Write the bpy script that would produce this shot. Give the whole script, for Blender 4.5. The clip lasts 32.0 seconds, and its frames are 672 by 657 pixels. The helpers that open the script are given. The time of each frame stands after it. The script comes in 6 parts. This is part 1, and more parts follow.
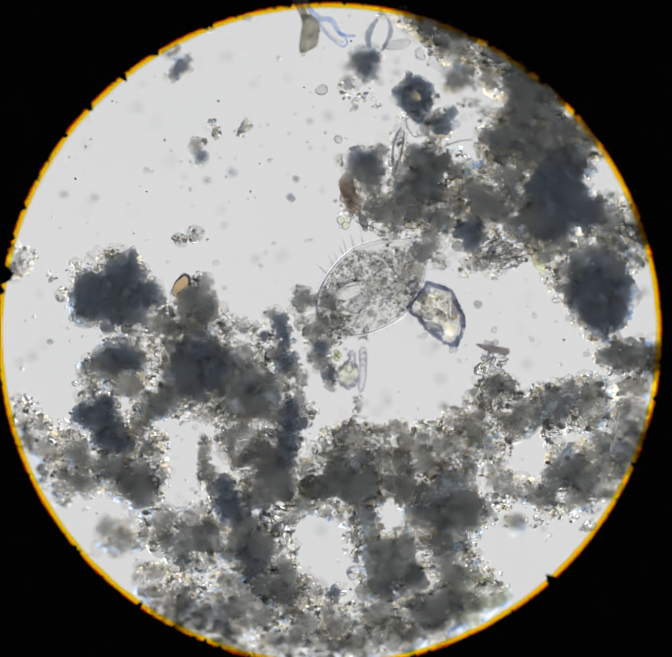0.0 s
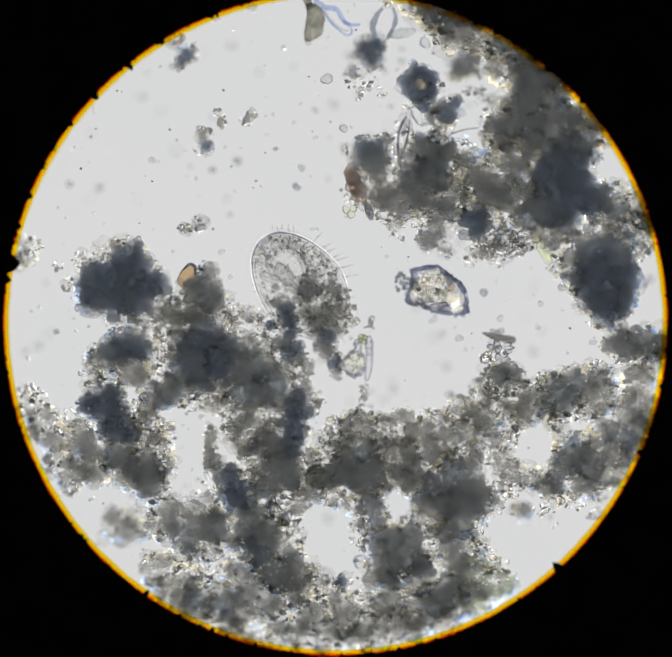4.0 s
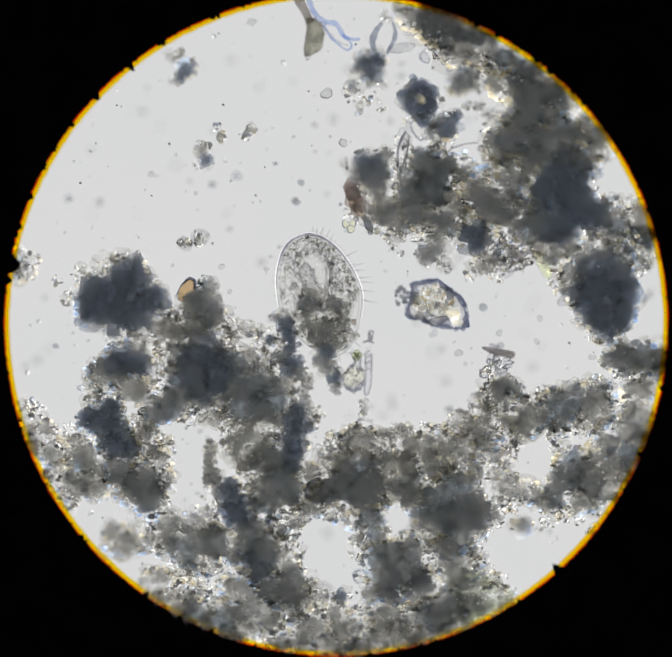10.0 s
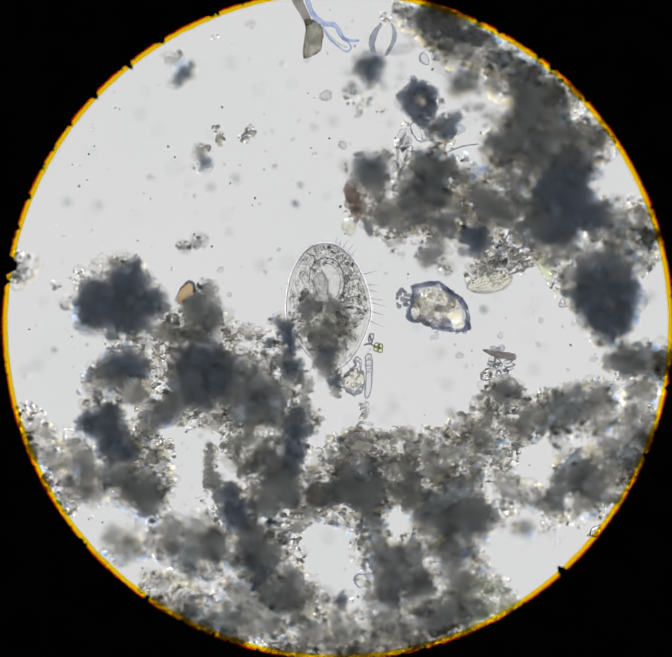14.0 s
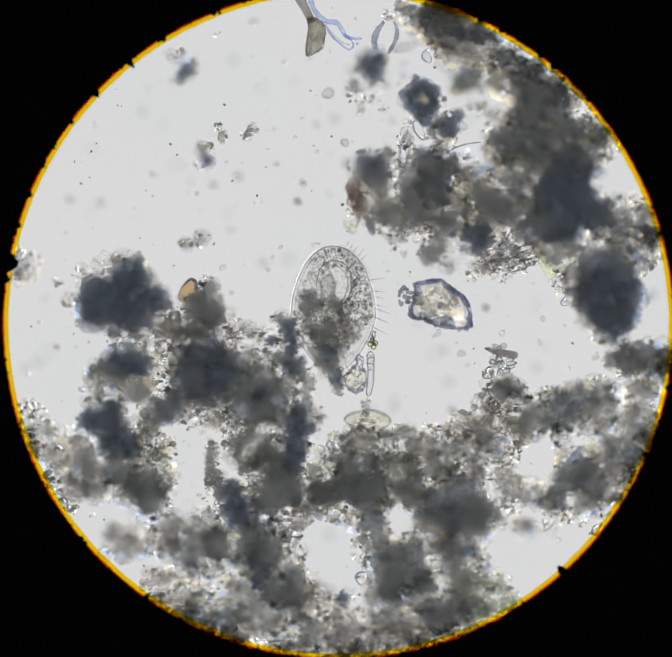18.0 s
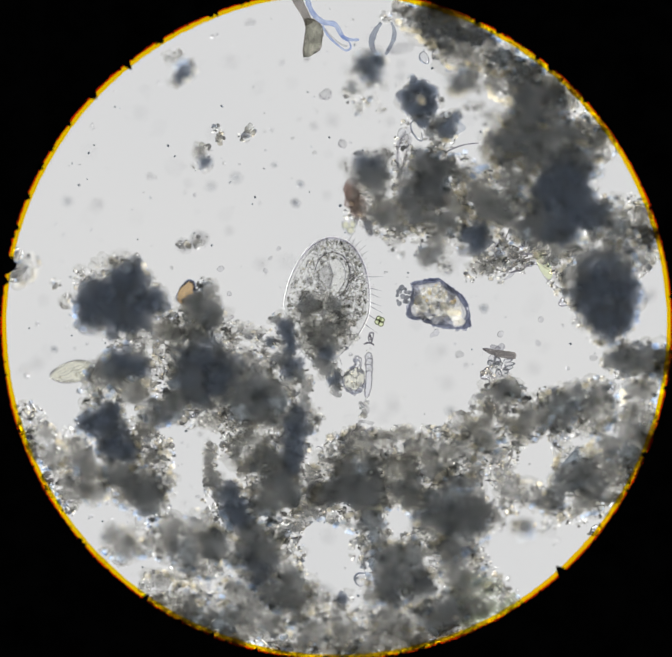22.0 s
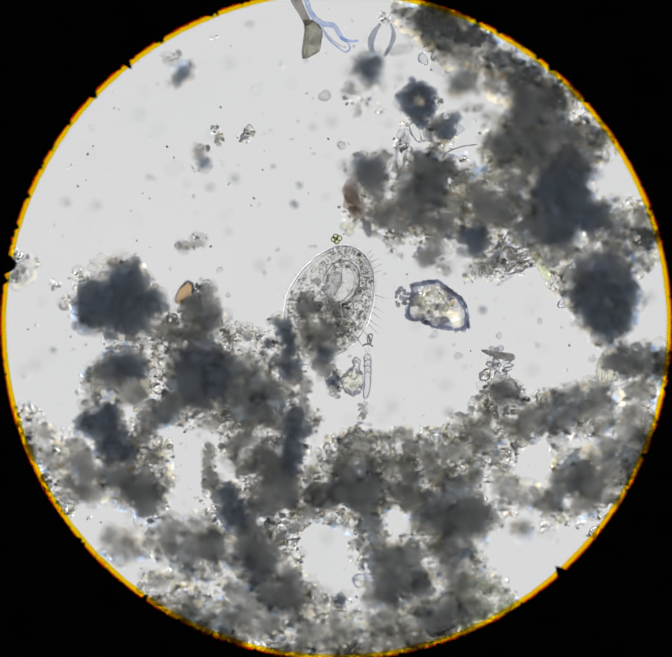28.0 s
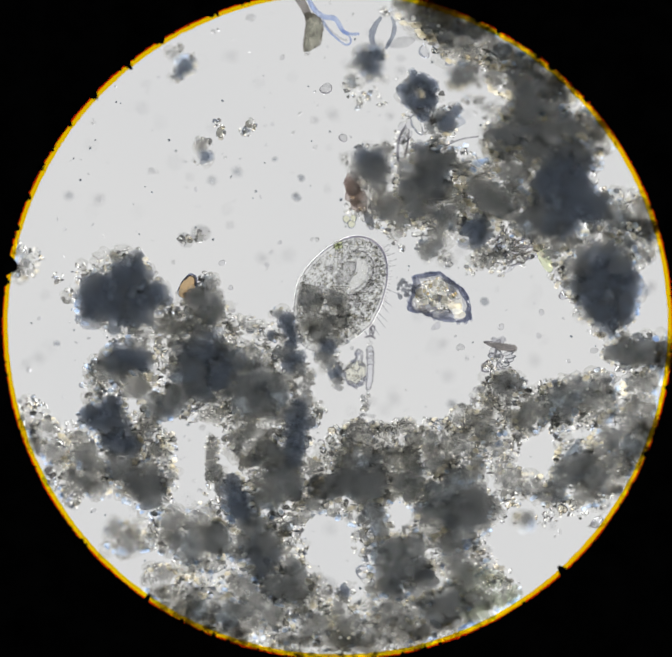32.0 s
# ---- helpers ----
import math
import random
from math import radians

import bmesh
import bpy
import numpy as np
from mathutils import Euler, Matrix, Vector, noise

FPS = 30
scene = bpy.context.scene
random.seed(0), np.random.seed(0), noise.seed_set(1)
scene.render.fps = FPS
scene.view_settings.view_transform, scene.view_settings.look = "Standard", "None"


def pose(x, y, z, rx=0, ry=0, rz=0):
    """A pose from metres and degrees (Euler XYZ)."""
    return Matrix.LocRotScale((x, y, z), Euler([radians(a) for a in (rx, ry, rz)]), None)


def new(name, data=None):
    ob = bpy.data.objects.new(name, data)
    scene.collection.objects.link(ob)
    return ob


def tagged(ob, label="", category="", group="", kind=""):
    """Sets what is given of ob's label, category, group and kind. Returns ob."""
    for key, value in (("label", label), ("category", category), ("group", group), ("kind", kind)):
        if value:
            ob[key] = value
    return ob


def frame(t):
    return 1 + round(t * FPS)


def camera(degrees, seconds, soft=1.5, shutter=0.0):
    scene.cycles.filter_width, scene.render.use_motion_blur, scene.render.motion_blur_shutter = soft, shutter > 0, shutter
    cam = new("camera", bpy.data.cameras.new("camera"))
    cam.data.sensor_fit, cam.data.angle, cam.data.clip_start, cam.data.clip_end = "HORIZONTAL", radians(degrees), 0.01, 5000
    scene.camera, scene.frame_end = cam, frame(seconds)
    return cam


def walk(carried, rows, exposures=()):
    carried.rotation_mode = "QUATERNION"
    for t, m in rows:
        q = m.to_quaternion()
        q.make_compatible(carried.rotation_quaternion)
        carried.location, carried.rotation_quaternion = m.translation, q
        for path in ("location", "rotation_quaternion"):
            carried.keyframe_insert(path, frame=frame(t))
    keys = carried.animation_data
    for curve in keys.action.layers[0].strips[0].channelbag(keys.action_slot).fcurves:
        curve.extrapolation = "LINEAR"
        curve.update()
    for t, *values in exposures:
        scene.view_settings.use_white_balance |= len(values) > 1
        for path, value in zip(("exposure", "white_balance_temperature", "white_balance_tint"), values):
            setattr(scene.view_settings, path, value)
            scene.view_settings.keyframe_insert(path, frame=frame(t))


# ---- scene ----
# A drop of pond water under a microscope, seen through the round field stop.
# Everything stands 1000 times enlarged: one micrometre of the slide is one millimetre here.
# Places on the slide are given on a grid of U metres, x to the right, y towards the viewer.
U = 0.0003
HEIGHT = 1.35          # the objective above the slide
FOCUS = 0.008          # the level of the slide that is sharp
PATH = [(0, -12.8, -12.2, 0.9957, 0.39), (0.5, -14.6, -15.4, 0.9957, 0.25), (1, 1.5, -33.7, 0.9957, 0.37), (1.5, 1.9, -49.1, 0.9957, 0.24), (2, -0.1,
        -47.1, 0.9957, 0.04), (2.5, 1.5, -43.1, 0.9957, 0.12), (3, 2, -42, 0.9957, 0.11), (3.5, 0.7, -38.7, 0.9957, 0.2), (5.5, 3.8, -37.2, 0.9957,
        0.09), (6, 5.1, -37, 0.9957, 0.22), (6.5, 4.5, -36.9, 0.9957, 0.29), (7, 2.9, -34.3, 0.9957, 0.31), (7.5, 3.6, -32.1, 0.9957, 0.18), (8, 5.7,
        -28.6, 0.9957, 0.15), (8.5, 2, -8.9, 0.9957, 0.05), (9, 1.5, -5.1, 0.9957, 0.16), (9.5, -0.2, -5.1, 0.9957, 0.24), (10, -0.3, -4.2, 0.9957,
        0.23), (10.5, -0.9, -3.3, 1, 0.13), (11, 0.5, 0.2, 1, 0.09), (11.5, 2.1, 7.3, 1, 0.07), (12, 2.7, -0.1, 1, 0.22), (12.5, -1, 0.5, 1, 0.3),
        (13, -1.8, 2.7, 1, 0.29), (13.5, -2.3, 1.6, 1, 0.17), (14, 0.1, 2.5, 1, 0.02), (14.5, 3.3, 2.6, 1, 0.03), (16.5, 1.5, -14.7, 0.9995, 0.1),
        (17, 9.9, -41.1, 0.998, 0.1), (17.5, 6.6, -9.3, 0.9995, 0.12), (18, 4.4, -2.6, 1, 0.14), (18.5, 2.1, -2, 1, 0.31), (19, -0.2, -4.9, 1, 0.17),
        (19.5, 2.4, 1.1, 1, -0.06), (20, 0.9, -3.6, 1, 0.06), (20.5, 0.6, -4.5, 1, 0.1), (21, -1.9, -1.8, 1, 0.24), (21.5, -3.3, 1.3, 1, 0.16), (22,
        0, -0, 1, -0), (22.5, 1.2, -2.6, 1, -0.11), (23, 4, -4.1, 1, -0.03), (23.5, 4.1, -4.9, 1, -0.01), (24, 1.1, -2.3, 1, 0.12), (24.5, 0.5, 1.2,
        1, 0.2), (25, 1.6, 3.9, 1, 0.07), (25.5, 1.3, 1, 1, -0.01), (27.5, -1.2, 1.6, 1, 0.11), (28, -2.8, 3.1, 1, 0.06), (28.5, -5.1, 1.4, 1, -0.02),
        (29, -2.7, 1.5, 1, -0.11), (29.5, -0.6, 1.4, 1, -0.11), (30, 0.8, 15.5, 1, 0.02), (30.5, 0.4, -1.2, 0.999, 0.06), (31, 0.6, -13.7, 0.9975,
        -0.04), (31.5, 1.4, -15.7, 0.997, 0.03), (32, 2.9, -15, 0.997, -0.21)]
cam = camera(2 * math.degrees(math.atan(784 * U / HEIGHT)), 32.0, soft=1.6)
cam.data.dof.use_dof = True
cam.data.dof.focus_distance = HEIGHT - FOCUS
cam.data.dof.aperture_fstop = 0.25
walk(cam, [(t, pose(-dx / s * U, dy / s * U, HEIGHT / s, 0, 0, r)) for t, dx, dy, s, r in PATH])

# ---- light: the lamp below the stage, as in a bright-field microscope, an added ring and an added fill ----
scene.cycles.max_bounces, scene.cycles.transmission_bounces, scene.cycles.transparent_max_bounces = 24, 24, 32
world = bpy.data.worlds.new("glare_fill")
scene.world = world
world.use_nodes = True
world.node_tree.nodes["Background"].inputs[0].default_value = (0.92, 0.97, 1.0, 1)
world.node_tree.nodes["Background"].inputs[1].default_value = 0.42     # added dim fill from all round, in place of lens glare
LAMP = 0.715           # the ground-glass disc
RING = 5.0             # an unseen bright ring added round that disc, for glints


# ---- materials ----
def tree(name):
    m = bpy.data.materials.new(name)
    m.use_nodes = True
    t = m.node_tree
    t.nodes.clear()
    out = t.nodes.new("ShaderNodeOutputMaterial")
    return m, t, out


def node(t, kind, **values):
    n = t.nodes.new(kind)
    for key, value in values.items():
        n.inputs[key.replace("_", " ")].default_value = value
    return n


def ramp(t, source, stops, constant=False):
    r = t.nodes.new("ShaderNodeValToRGB")
    e = r.color_ramp.elements
    while len(e) < len(stops):
        e.new(0.5)
    for el, (p, c) in zip(e, stops):
        el.position, el.color = p, (*c, 1)
    if constant:
        r.color_ramp.interpolation = "CONSTANT"
    t.links.new(source, r.inputs[0])
    return r


def noise_at(t, scale, detail=3.0, rough=0.6):
    co = t.nodes.new("ShaderNodeTexCoord")
    n = node(t, "ShaderNodeTexNoise", Scale=scale, Detail=detail, Roughness=rough)
    t.links.new(co.outputs["Object"], n.inputs["Vector"])
    return n


def mixed(t, fac, a, b):
    m = t.nodes.new("ShaderNodeMixShader")
    if isinstance(fac, float):
        m.inputs[0].default_value = fac
    else:
        t.links.new(fac, m.inputs[0])
    t.links.new(a.outputs[0], m.inputs[1])
    t.links.new(b.outputs[0], m.inputs[2])
    return m


def bump(t, height, strength, distance, *shaders):
    b = node(t, "ShaderNodeBump", Strength=strength, Distance=distance)
    t.links.new(height, b.inputs["Height"])
    for s in shaders:
        t.links.new(b.outputs[0], s.inputs["Normal"])


def veil(name, dark, light, body, scale, scatter=0.25, speckle=0.0):
    """Soft organic matter that lets part of the light through; speckle: share of a fine grain in its cloudiness."""
    m, t, out = tree(name)
    n = noise_at(t, scale, 4.0, 0.65)
    height = n.outputs[0]
    if speckle:
        fine = noise_at(t, 520.0, 2.0, 0.7)
        mx = node(t, "ShaderNodeMix", Factor=speckle)
        t.links.new(height, mx.inputs["A"])
        t.links.new(fine.outputs[0], mx.inputs["B"])
        height = mx.outputs["Result"]
    r = ramp(t, height, [(0.36, dark), (0.62, light)])
    clear = t.nodes.new("ShaderNodeBsdfTransparent")
    t.links.new(r.outputs[0], clear.inputs[0])
    cloudy = node(t, "ShaderNodeBsdfTranslucent", Color=(*body, 1))
    dull = node(t, "ShaderNodeBsdfDiffuse", Color=(*body, 1))
    mx = mixed(t, scatter, clear, mixed(t, 0.5, cloudy, dull))
    bump(t, height, 0.6, 0.002, cloudy, dull)
    t.links.new(mx.outputs[0], out.inputs[0])
    return m


def bits(name, stops, body, scatter):
    """Small cloudy bits, each with a tint and clearness of its own."""
    m, t, out = tree(name)
    g = t.nodes.new("ShaderNodeNewGeometry")
    r = ramp(t, g.outputs["Random Per Island"], stops)
    c = t.nodes.new("ShaderNodeBsdfTransparent")
    t.links.new(r.outputs[0], c.inputs[0])
    cloudy = node(t, "ShaderNodeBsdfTranslucent", Color=(*body, 1))
    dull = node(t, "ShaderNodeBsdfDiffuse", Color=(*body, 1))
    bump(t, noise_at(t, 700.0, 2.0).outputs[0], 0.5, 0.0006, dull)
    t.links.new(mixed(t, scatter, c, mixed(t, 0.5, cloudy, dull)).outputs[0], out.inputs[0])
    return m


def clear_grain(name, stops, ior, body, cloudy=0.12, rough=0.03, constant=True):
    """Small glassy grains, each with a tint of its own."""
    m, t, out = tree(name)
    g = t.nodes.new("ShaderNodeNewGeometry")
    r = ramp(t, g.outputs["Random Per Island"], stops, constant)
    bend = node(t, "ShaderNodeBsdfRefraction", IOR=ior, Roughness=rough)
    t.links.new(r.outputs[0], bend.inputs["Color"])
    solid = node(t, "ShaderNodeBsdfTranslucent", Color=(*body, 1))
    n = noise_at(t, 900.0, 2.0)
    bump(t, n.outputs[0], 0.35, 0.0006, bend)
    dull = node(t, "ShaderNodeBsdfDiffuse", Color=(*body, 1))
    t.links.new(mixed(t, cloudy, bend, mixed(t, 0.5, solid, dull)).outputs[0], out.inputs[0])
    return m


def gleam(name, dark, light, share, scale=200.0):
    """Milky clear matter that turns the added ring's light towards the eye, as glints."""
    m, t, out = tree(name)
    n = noise_at(t, scale, 2.0)
    r = ramp(t, n.outputs[0], [(0.35, dark), (0.65, light)])
    milky = t.nodes.new("ShaderNodeBsdfTranslucent")
    t.links.new(r.outputs[0], milky.inputs[0])
    c = node(t, "ShaderNodeBsdfTransparent", Color=(0.99, 0.99, 0.99, 1))
    t.links.new(mixed(t, share, c, milky).outputs[0], out.inputs[0])
    return m


def clear(name, colour, ior, rough=0.0, scale=300.0, relief=0.0):
    m, t, out = tree(name)
    bend = node(t, "ShaderNodeBsdfRefraction", Color=(*colour, 1), IOR=ior, Roughness=rough)
    if relief:
        bump(t, noise_at(t, scale, 3.0).outputs[0], relief, 0.001, bend)
    t.links.new(bend.outputs[0], out.inputs[0])
    return m


def solid(name, dark, light, scale, rough=0.8, through_share=0.0):
    m, t, out = tree(name)
    n = noise_at(t, scale, 4.0)
    r = ramp(t, n.outputs[0], [(0.3, dark), (0.7, light)])
    p = node(t, "ShaderNodeBsdfPrincipled", Roughness=rough)
    t.links.new(r.outputs[0], p.inputs["Base Color"])
    bump(t, n.outputs[0], 0.5, 0.001, p)
    top = p
    if through_share:
        c = node(t, "ShaderNodeBsdfTransparent", Color=(0.62, 0.68, 0.74, 1))
        glow_through = node(t, "ShaderNodeBsdfTranslucent", Color=(0.42, 0.44, 0.46, 1))
        top = mixed(t, through_share, mixed(t, 0.36, p, glow_through), c)
    t.links.new(top.outputs[0], out.inputs[0])
    return m


def soot(name):
    m, t, out = tree(name)
    r = ramp(t, noise_at(t, 40.0).outputs[0], [(0.3, (0.0006, 0.0006, 0.0006)), (0.7, (0.0022, 0.0022, 0.0022))])
    d = node(t, "ShaderNodeBsdfDiffuse", Roughness=0.6)
    t.links.new(r.outputs[0], d.inputs[0])
    t.links.new(d.outputs[0], out.inputs[0])
    return m


def fringe_tint(name, colour):
    m, t, out = tree(name)
    c = node(t, "ShaderNodeBsdfTransparent", Color=(*colour, 1))
    t.links.new(c.outputs[0], out.inputs[0])
    return m


def lamp_glow(name):
    m, t, out = tree(name)
    n = noise_at(t, 7.0, 2.0)
    r = ramp(t, n.outputs[0], [(0.25, (0.93, 0.94, 0.955)), (0.75, (1.0, 0.995, 0.985))])
    e = node(t, "ShaderNodeEmission", Strength=LAMP)
    t.links.new(r.outputs[0], e.inputs[0])
    t.links.new(e.outputs[0], out.inputs[0])
    return m


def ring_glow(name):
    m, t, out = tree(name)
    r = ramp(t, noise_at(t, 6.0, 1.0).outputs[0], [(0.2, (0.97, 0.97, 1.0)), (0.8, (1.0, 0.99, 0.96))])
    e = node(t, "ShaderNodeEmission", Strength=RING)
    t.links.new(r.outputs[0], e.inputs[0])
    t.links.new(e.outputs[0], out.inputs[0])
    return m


def plate_glass(name):
    m, t, out = tree(name)
    p = node(t, "ShaderNodeBsdfPrincipled", Roughness=0.0, IOR=1.08)
    p.inputs["Base Color"].default_value = (1, 1, 1, 1)
    p.inputs["Transmission Weight"].default_value = 1.0
    t.links.new(p.outputs[0], out.inputs[0])
    return m


M_LAMP = lamp_glow("lamp_diffuser")
M_RING = ring_glow("glint_ring")
M_GLASS = plate_glass("slide_glass")
M_BLACK = soot("blackened_metal")
M_AMBER = fringe_tint("amber_fringe", (1.0, 0.80, 0.01))
M_ORANGE = fringe_tint("orange_fringe", (0.9, 0.22, 0.0))
M_CORE = solid("dark_sediment", (0.27, 0.30, 0.355), (0.40, 0.43, 0.475), 160.0, 0.95, 0.18)
M_MIDCORE = solid("grey_sediment", (0.42, 0.42, 0.415), (0.55, 0.55, 0.54), 160.0, 0.95, 0.55)
M_MATRIX = veil("brown_grey_slime", (0.88, 0.875, 0.863), (1.0, 1.0, 0.998), (0.66, 0.655, 0.64), 120.0, 0.05, 0.35)
M_BIT = bits("sediment_bits", [(0.0, (0.62, 0.612, 0.60)), (0.5, (0.80, 0.793, 0.775)), (0.7, (0.92, 0.89, 0.81)), (0.8, (0.72, 0.75, 0.80)), (1.0, (0.93, 0.93, 0.92))],
             (0.55, 0.54, 0.52), 0.10)
M_DENSE = veil("dense_slime", (0.61, 0.63, 0.66), (0.87, 0.878, 0.89), (0.50, 0.51, 0.525), 140.0, 0.26, 0.5)
M_HAZE = veil("grey_haze", (0.925, 0.921, 0.906), (0.99, 0.988, 0.98), (0.72, 0.715, 0.70), 90.0, 0.10, 0.3)
M_DEEP = veil("slate_haze", (0.80, 0.81, 0.83), (0.94, 0.945, 0.955), (0.55, 0.60, 0.68), 90.0, 0.16, 0.3)
M_MIDHAZE = veil("grey_brown_haze", (0.835, 0.833, 0.825), (0.955, 0.954, 0.947), (0.72, 0.72, 0.72), 90.0, 0.18, 0.3)
M_GREEN = veil("green_grey_slime", (0.868, 0.880, 0.846), (0.965, 0.974, 0.945), (0.50, 0.52, 0.45), 160.0, 0.12, 0.5)
M_GRAIN = clear_grain("mineral_grains", [(0.0, (0.96, 0.96, 0.95)), (0.42, (0.98, 0.955, 0.89)), (0.62, (0.72, 0.71, 0.68)),
                                         (0.68, (0.90, 0.93, 0.98)), (0.78, (0.99, 0.99, 0.98))], 1.35, (0.66, 0.64, 0.60), 0.05, 0.0)
# round the clumps these two tints stand in for the lens's colour fringes
M_BLUEFRINGE = gleam("bluish_fringe", (0.58, 0.74, 1.0), (0.93, 0.97, 1.0), 0.6)
M_OCHRE_FILM_FRINGE = gleam("ochre_film_fringe", (1.0, 0.92, 0.70), (1.0, 0.98, 0.91), 0.55)
M_GLEAM = gleam("milky_glints", (0.98, 0.96, 0.90), (1.0, 1.0, 0.98), 0.85)
M_CRUST = bits("crust_lumps", [(0.0, (0.42, 0.42, 0.43)), (0.4, (0.60, 0.595, 0.585)), (0.7, (0.76, 0.75, 0.73)), (0.85, (0.55, 0.58, 0.64)), (1.0, (0.88, 0.87, 0.84))],
               (0.42, 0.42, 0.41), 0.16)
M_PALE = clear_grain("pale_cells", [(0.0, (0.97, 0.97, 0.97)), (0.5, (0.95, 0.95, 0.96))], 1.13, (0.5, 0.5, 0.5), 0.04)


# ---- shapes ----
def ico(level):
    bm = bmesh.new()
    bmesh.ops.create_icosphere(bm, subdivisions=level, radius=1.0)
    v = np.array([p.co[:] for p in bm.verts])
    f = np.array([[p.index for p in q.verts] for q in bm.faces])
    bm.free()
    return v, f


ICO = {n: ico(n) for n in (1, 2, 3, 4, 5)}
RNG = np.random.default_rng(7)


def mesh_of(name, verts, faces, material, smooth=True):
    me = bpy.data.meshes.new(name)
    verts, faces = np.asarray(verts, float), np.asarray(faces, int)
    k = faces.shape[1]
    me.vertices.add(len(verts))
    me.vertices.foreach_set("co", verts.ravel())
    me.loops.add(faces.size)
    me.loops.foreach_set("vertex_index", faces.ravel())
    me.polygons.add(len(faces))
    me.polygons.foreach_set("loop_start", np.arange(0, faces.size, k))
    me.polygons.foreach_set("use_smooth", np.full(len(faces), smooth))
    me.update(calc_edges=True)
    me.materials.append(material)
    return me


def part(name, me, parent, label="", kind=""):
    ob = new(name, me)
    if parent is not None:
        ob.parent = parent
    return tagged(ob, label, kind=kind)


def wobble(d, amp, freq, octaves=3):
    """Uneven relief over a field of directions or places."""
    out = np.zeros(len(d))
    for k in range(octaves):
        for _ in range(4):
            w = RNG.normal(size=3) * freq * 1.9 ** k
            out += amp / 1.55 ** k * np.sin(d @ w + RNG.uniform(0, 6.3)) / 2
    return out


def lumps(items, level, amp=0.2, freq=2.2, spin=True):
    """Many uneven rounded bodies in one list of vertices and faces: items are (centre, radii)."""
    v0, f0 = ICO[level]
    vs, fs = [], []
    for i, (c, r) in enumerate(items):
        q = v0
        if spin:
            a = RNG.uniform(0, 6.3)
            q = v0 @ np.array([[math.cos(a), -math.sin(a), 0], [math.sin(a), math.cos(a), 0], [0, 0, 1]])
        vs.append(q * (1 + wobble(v0, amp, freq, 2 if level < 3 else 3 if level == 3 else 5))[:, None] * np.asarray(r) + np.asarray(c))
        fs.append(f0 + i * len(v0))
    return np.concatenate(vs), np.concatenate(fs)


def many(points, sizes, level=2, flat=0.8):
    """A great number of small grains, shaped from twelve uneven patterns."""
    v0, f0 = ICO[level]
    kinds = [v0 * (1 + wobble(v0, 0.28, 1.6, 2))[:, None] * RNG.uniform(0.5, 1.45, 3) for _ in range(12)]
    n = len(points)
    a = RNG.uniform(0, 6.3, n)
    ca, sa = np.cos(a), np.sin(a)
    base = np.array(kinds)[RNG.integers(0, 12, n)]
    x = base[:, :, 0] * ca[:, None] - base[:, :, 1] * sa[:, None]
    y = base[:, :, 0] * sa[:, None] + base[:, :, 1] * ca[:, None]
    v = np.stack([x, y, base[:, :, 2] * flat], 2) * np.asarray(sizes)[:, None, None] + np.asarray(points)[:, None, :]
    f = f0[None] + (np.arange(n) * len(v0))[:, None, None]
    return v.reshape(-1, 3), f.reshape(-1, 3)


def scatter(points, sizes, flat=0.8):
    """Grains of all sizes: the small ones plainer than the large."""
    points, sizes = np.asarray(points), np.asarray(sizes)
    small = sizes < 3.1 * U
    if small.all() or not small.any():
        return many(points, sizes, 1 if small.all() else 2, flat)
    v, f = many(points[small], sizes[small], 1, flat)
    w, g = many(points[~small], sizes[~small], 2, flat)
    return np.concatenate([v, w]), np.concatenate([f, g + len(v)])


def tube(points, radii, sides=8):
    """A round strand along a line of points, closed at both ends."""
    p = [Vector(q) for q in points]
    vs, fs = [], []
    for i, q in enumerate(p):
        d = (p[min(i + 1, len(p) - 1)] - p[max(i - 1, 0)]).normalized()
        side = d.cross(Vector((0, 0, 1)) if abs(d.z) < 0.9 else Vector((1, 0, 0))).normalized()
        up = side.cross(d)
        r = float(radii[i] if hasattr(radii, "__len__") else radii)
        for k in range(sides):
            a = 2 * math.pi * k / sides
            vs.append(q + r * (math.cos(a) * side + math.sin(a) * up))
    for i in range(len(p) - 1):
        for k in range(sides):
            a, b = i * sides + k, i * sides + (k + 1) % sides
            fs += [(a, b, b + sides), (a, b + sides, a + sides)]
    for base, order in ((0, 1), ((len(p) - 1) * sides, -1)):
        for k in range(1, sides - 1):
            fs.append((base, base + k + 1, base + k)[::order])
    return np.array([v[:] for v in vs]), np.array(fs)


def spot(x, y, z=FOCUS):
    """The place of a grid point at the height z, as seen from the objective."""
    k = (HEIGHT - z) / HEIGHT * U
    return ((x - 784) * k, (767 - y) * k, z)


def curve_line(pts, n=24):
    """A smooth line through a few points."""
    p = [np.array(q, float) for q in pts]
    p = [2 * p[0] - p[1]] + p + [2 * p[-1] - p[-2]]
    out = []
    segs = len(p) - 3
    for i in range(segs):
        for k in range(n // segs + 1):
            t = k / (n // segs + 1)
            a, b, c, d = p[i:i + 4]
            out.append(0.5 * (2 * b + (c - a) * t + (2 * a - 5 * b + 4 * c - d) * t * t + (3 * b - a - 3 * c + d) * t ** 3))
    out.append(p[-2])
    return out


def base_at(name, x, y, z=0.0):
    ob = new(name)
    ob.empty_display_size = 0.01
    ob.location = spot(x, y, z)
    return ob


def local(ob, verts):
    return np.asarray(verts) - np.array(ob.location[:])


